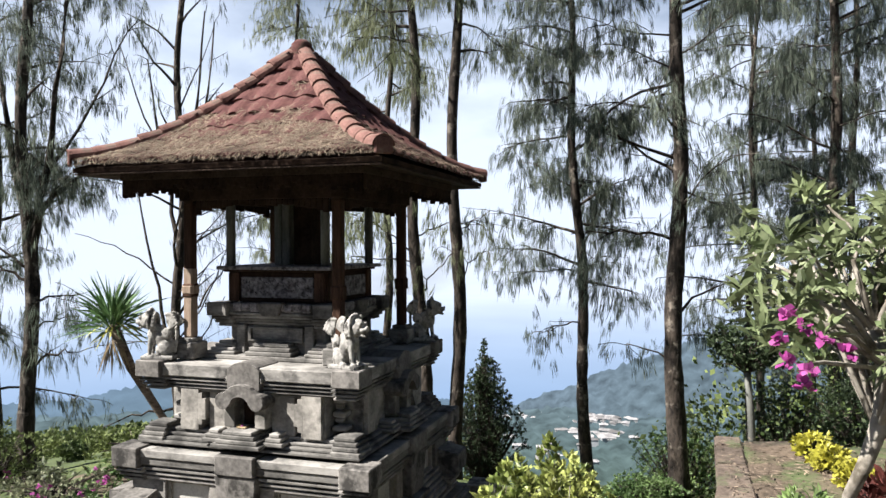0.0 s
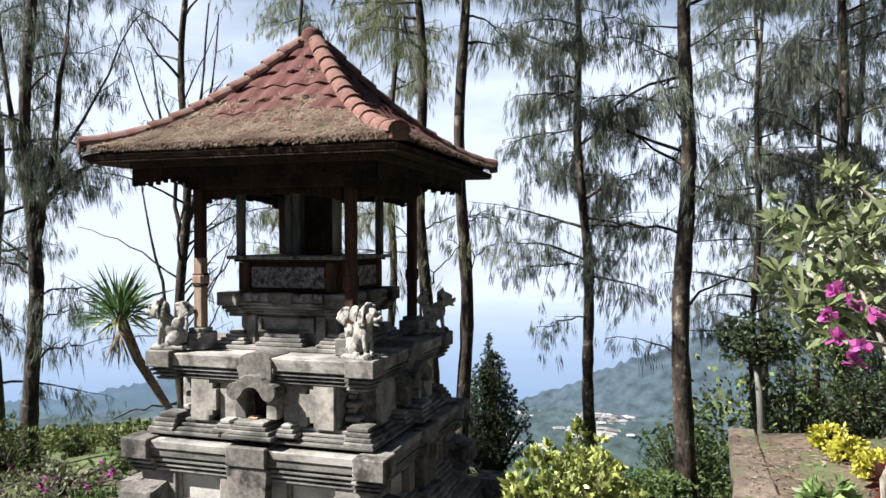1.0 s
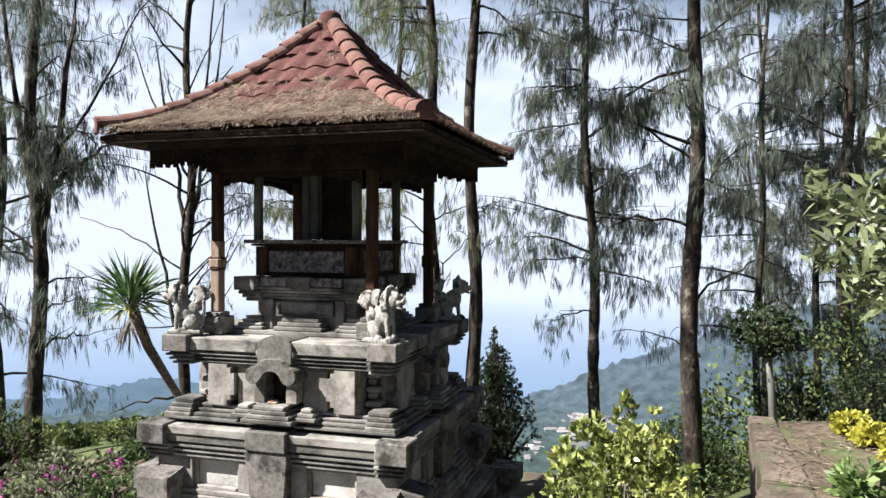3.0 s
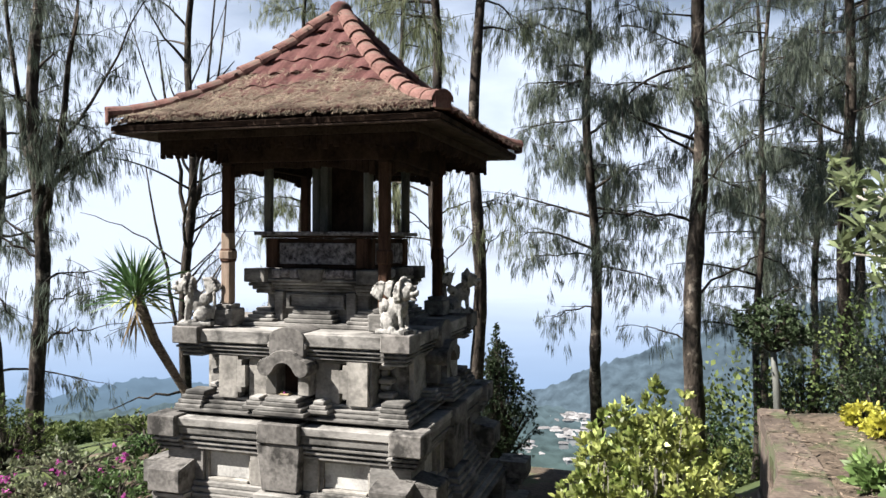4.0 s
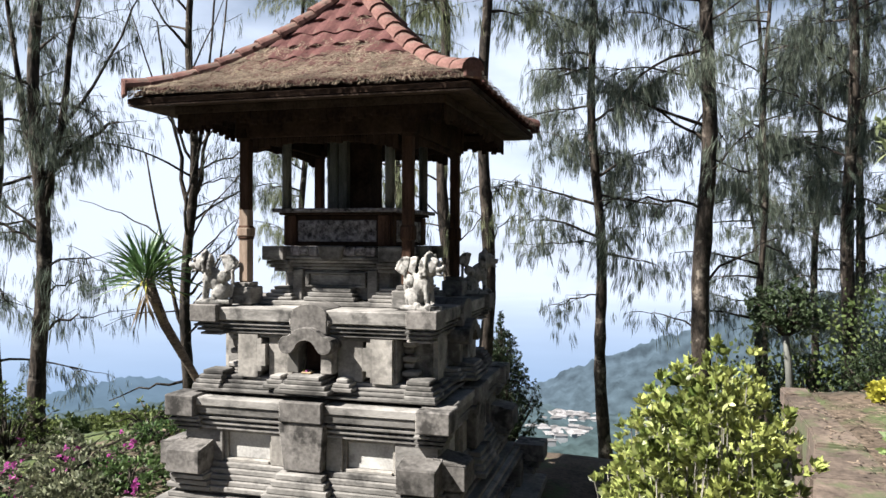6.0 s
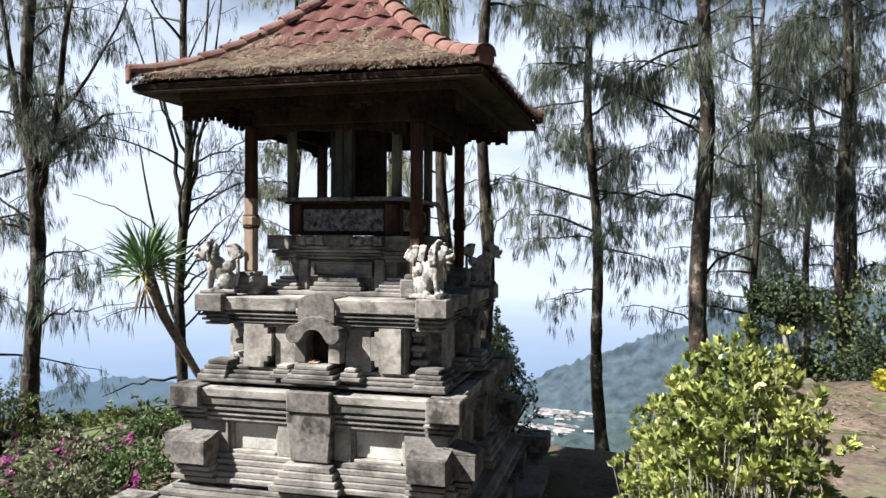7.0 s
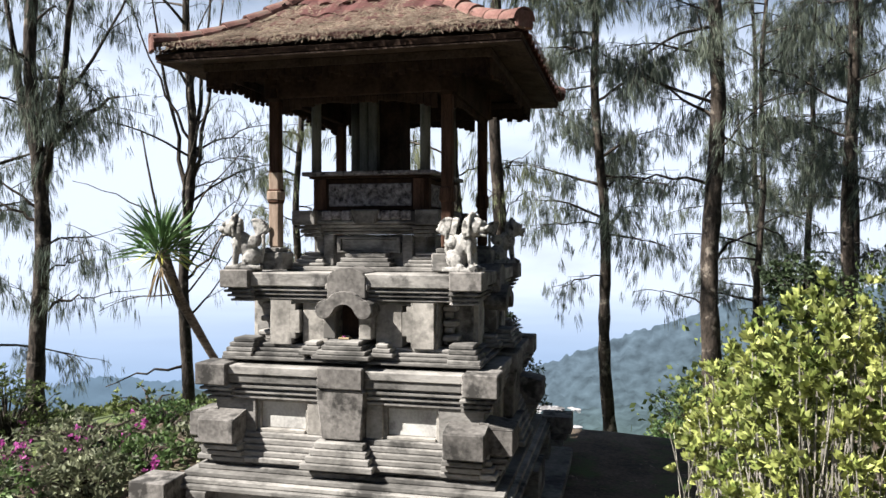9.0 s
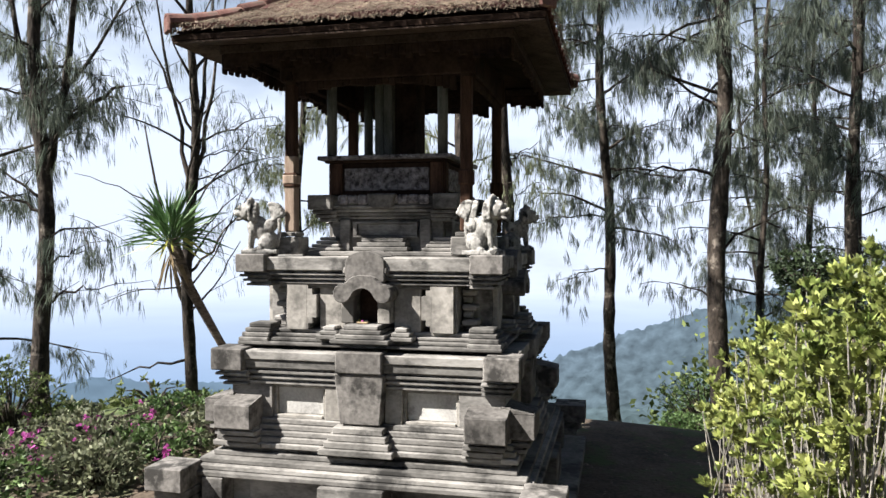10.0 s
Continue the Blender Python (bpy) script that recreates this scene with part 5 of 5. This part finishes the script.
for k, (x, y, r) in enumerate(((-2.05, 2.0, 0.5), (-2.9, 2.35, 0.65), (-3.6, 1.9, 0.7), (-1.75, 2.7, 0.5))):
    shrub("bank_shrub", "low olive-green shrub along the bank's edge", (x, y, ground_height(x, y) + 0.02), r, 260, 0.07, HILLGREEN if k % 2 else GREEN, 120 + k, 0.45, "bush", 0, 0.3)
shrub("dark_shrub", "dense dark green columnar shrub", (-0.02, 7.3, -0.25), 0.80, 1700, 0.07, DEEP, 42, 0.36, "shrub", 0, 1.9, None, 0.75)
small = shrub("round_tree", "small round dark-leaved tree on a pale bare trunk", (4.40, 3.97, 1.80), 0.52, 300, 0.08, DEEP, 43, 0.5, "tree", 0, 0.72, (4.42, 3.97, 1.45))
mesh_part("trunk", mesh_of("trunk", [tube([(4.52, 3.97, ground_height(4.5, 3.97) - 0.2), (4.47, 3.97, 0.95), (4.42, 3.97, 1.5)], [0.058, 0.048, 0.04], 9, 0.06, 4)]), GREYPOST, small, "grey trunk", True)
shrub("golden_hedge", "low golden-leaved hedge plant on the terrace", (4.80, 0.12, 1.39), 0.17, 110, 0.06, YELLOW, 44, 0.5, "hedge", 0, 0.7, (4.80, 0.12, 1.28))
shrub("golden_hedge", "low golden-leaved hedge plant on the terrace", (4.72, 0.55, 1.39), 0.17, 110, 0.06, YELLOW, 47, 0.5, "hedge", 0, 0.7, (4.72, 0.55, 1.28))
shrub("golden_hedge", "low golden-leaved hedge plant on the terrace", (4.90, -0.32, 1.39), 0.17, 110, 0.06, YELLOW, 48, 0.5, "hedge", 0, 0.7, (4.90, -0.32, 1.28))
shrub("terrace_plant", "low broad-leaved green plant on the terrace", (4.40, -1.28, 1.38), 0.18, 34, 0.12, FRESH, 49, 0.42, "plant", 0, 0.7, (4.36, -1.28, 1.28))
shrub("red_cordyline", "low plant with dark red leaves", (5.0, -0.85, 1.42), 0.22, 45, 0.16, RED, 46, 0.28, "shrub", 0, 0.8, (5.0, -0.85, 1.28))


def build_sky_blocker(x, y, height, r, seed):
    """An unseen broad tree, added beside and behind the walk to block sky light."""
    base = max(ground_height(x, y), 0.0)
    e = shrub("shade_tree", "added unseen broad dark tree that blocks sky light round the court", (x, y, base + height * 0.58), r, 330, 0.42, DEEP, seed, 0.55, "tree", 0, height * 0.46 / r, (x, y, base + height * 0.3))
    mesh_part("trunk", mesh_of("trunk", [tube([(x, y, base - 0.3), (x + 0.1, y, base + height * 0.25), (x, y + 0.1, base + height * 0.55)], [0.2, 0.16, 0.1], 9, 0.06, seed)]), BARK, e, "", True)


# ring of added trees outside the view, low enough to clear the sun
for k in range(15):
    bearing = radians(22 - 13.6 * k)
    far = (11.5 if k < 5 else 14.5) + 0.8 * math.sin(k * 2.3)
    build_sky_blocker(0.5 + far * math.cos(bearing), -2.0 + far * math.sin(bearing), 9.2 + 0.8 * math.sin(k * 1.7), 2.7, 300 + k)


def build_hillside():
    """Shrubs and tree tops that cover the falling hillside."""
    rnd, rng = random.Random(77), np.random.default_rng(77)
    roots, ways, lens = [], [], []
    for i in range(980):
        near = i < 190
        y = rnd.uniform(5, 22) if near else 14 + 150 * rnd.random() ** 1.5
        b = rnd.uniform(-32, 62) if i % 2 else rnd.uniform(24, 60)
        x = -math.tan(radians(b)) * (y + 6.8) + 2.8
        gap = abs(b - 5.4) < 11.6
        if y < 9 and -4.5 < x < 4.5:
            continue
        h = rnd.uniform(0.8, 2.0) if near else rnd.uniform(2, 4.5)
        if gap:
            if near or y < 45:
                continue
            h *= 0.3
        r = h * rnd.uniform(0.6, 0.95)
        z = ground_height(x, y)
        if b > -4:                                # keep the open view over the valley
            d0 = math.hypot(x - 2.6, y + 6.8)
            h = min(h, (2.75 - math.tan(radians(12.4)) * d0 - z) * rnd.uniform(0.35, 1.0))
            if h < 0.35:
                continue
            r = h * rnd.uniform(0.7, 1.1)
        m, each = (30, 38) if near else (18, 20)
        n = m * each
        centre = unit(rng.normal(0, 1, (m, 3)))
        lump = np.array([noise.noise((v[0] * 2.2 + i, v[1] * 2.2, v[2] * 2.2)) for v in centre]).reshape(-1, 1)
        centre = centre * (0.80 + 0.5 * lump)
        d = np.repeat(centre, each, axis=0) + rng.normal(0, 0.15, (n, 3))
        roots.append(np.array((x, y, z + h * 0.45)) + d * np.array((r, r, h * 0.6)))
        ways.append(d + rng.normal(0, 0.7, (n, 3)) + np.array((0, 0, 0.3)))
        lens.append(rng.uniform(0.5, 1.1, n) * (0.055 + 0.006 * y if near else 0.11 + 0.0100 * y))
    e = tagged(new("hillside_shrubs"), "dense green shrubs and tree tops on the hillside", "vegetation", kind="stuff")
    joined("foliage", roots, ways, lens, 0.6, HILLGREEN, e, 7)


build_hillside()


def build_fallen_needles():
    """Dry needles and small leaves lying on the terrace and the court."""
    rng = np.random.default_rng(21)
    n = 9000
    x = np.concatenate([rng.uniform(3.75, 7.5, n // 2), rng.uniform(-4.0, 3.6, n // 2)])
    y = np.concatenate([rng.uniform(-3.0, 0.95, n // 2), rng.uniform(-3.0, 2.4, n // 2)])
    keep = ~((np.abs(x) < 1.64) & (np.abs(y) < 1.64)) & ~((x > 3.3) & (x < 3.95))
    x, y = x[keep], y[keep]
    z = np.where(x > 3.9, 1.335, 0.012)
    a = rng.uniform(0, 2 * math.pi, len(x))
    W = np.stack([np.cos(a), np.sin(a), np.zeros(len(x))], 1)
    up = np.tile(np.array([0, 0, 1.0]), (len(x), 1)) + rng.normal(0, 0.3, (len(x), 3))
    me = blades("fallen_needles", np.stack([x, y, z], 1), W, rng.uniform(0.03, 0.11, len(x)), rng.uniform(0.005, 0.016, len(x)), 0, up, 2)
    tagged(mesh_part("fallen_needles", me, LITTER), "dry fallen needles and leaves on the earth", "leaf litter", kind="stuff")


build_fallen_needles()
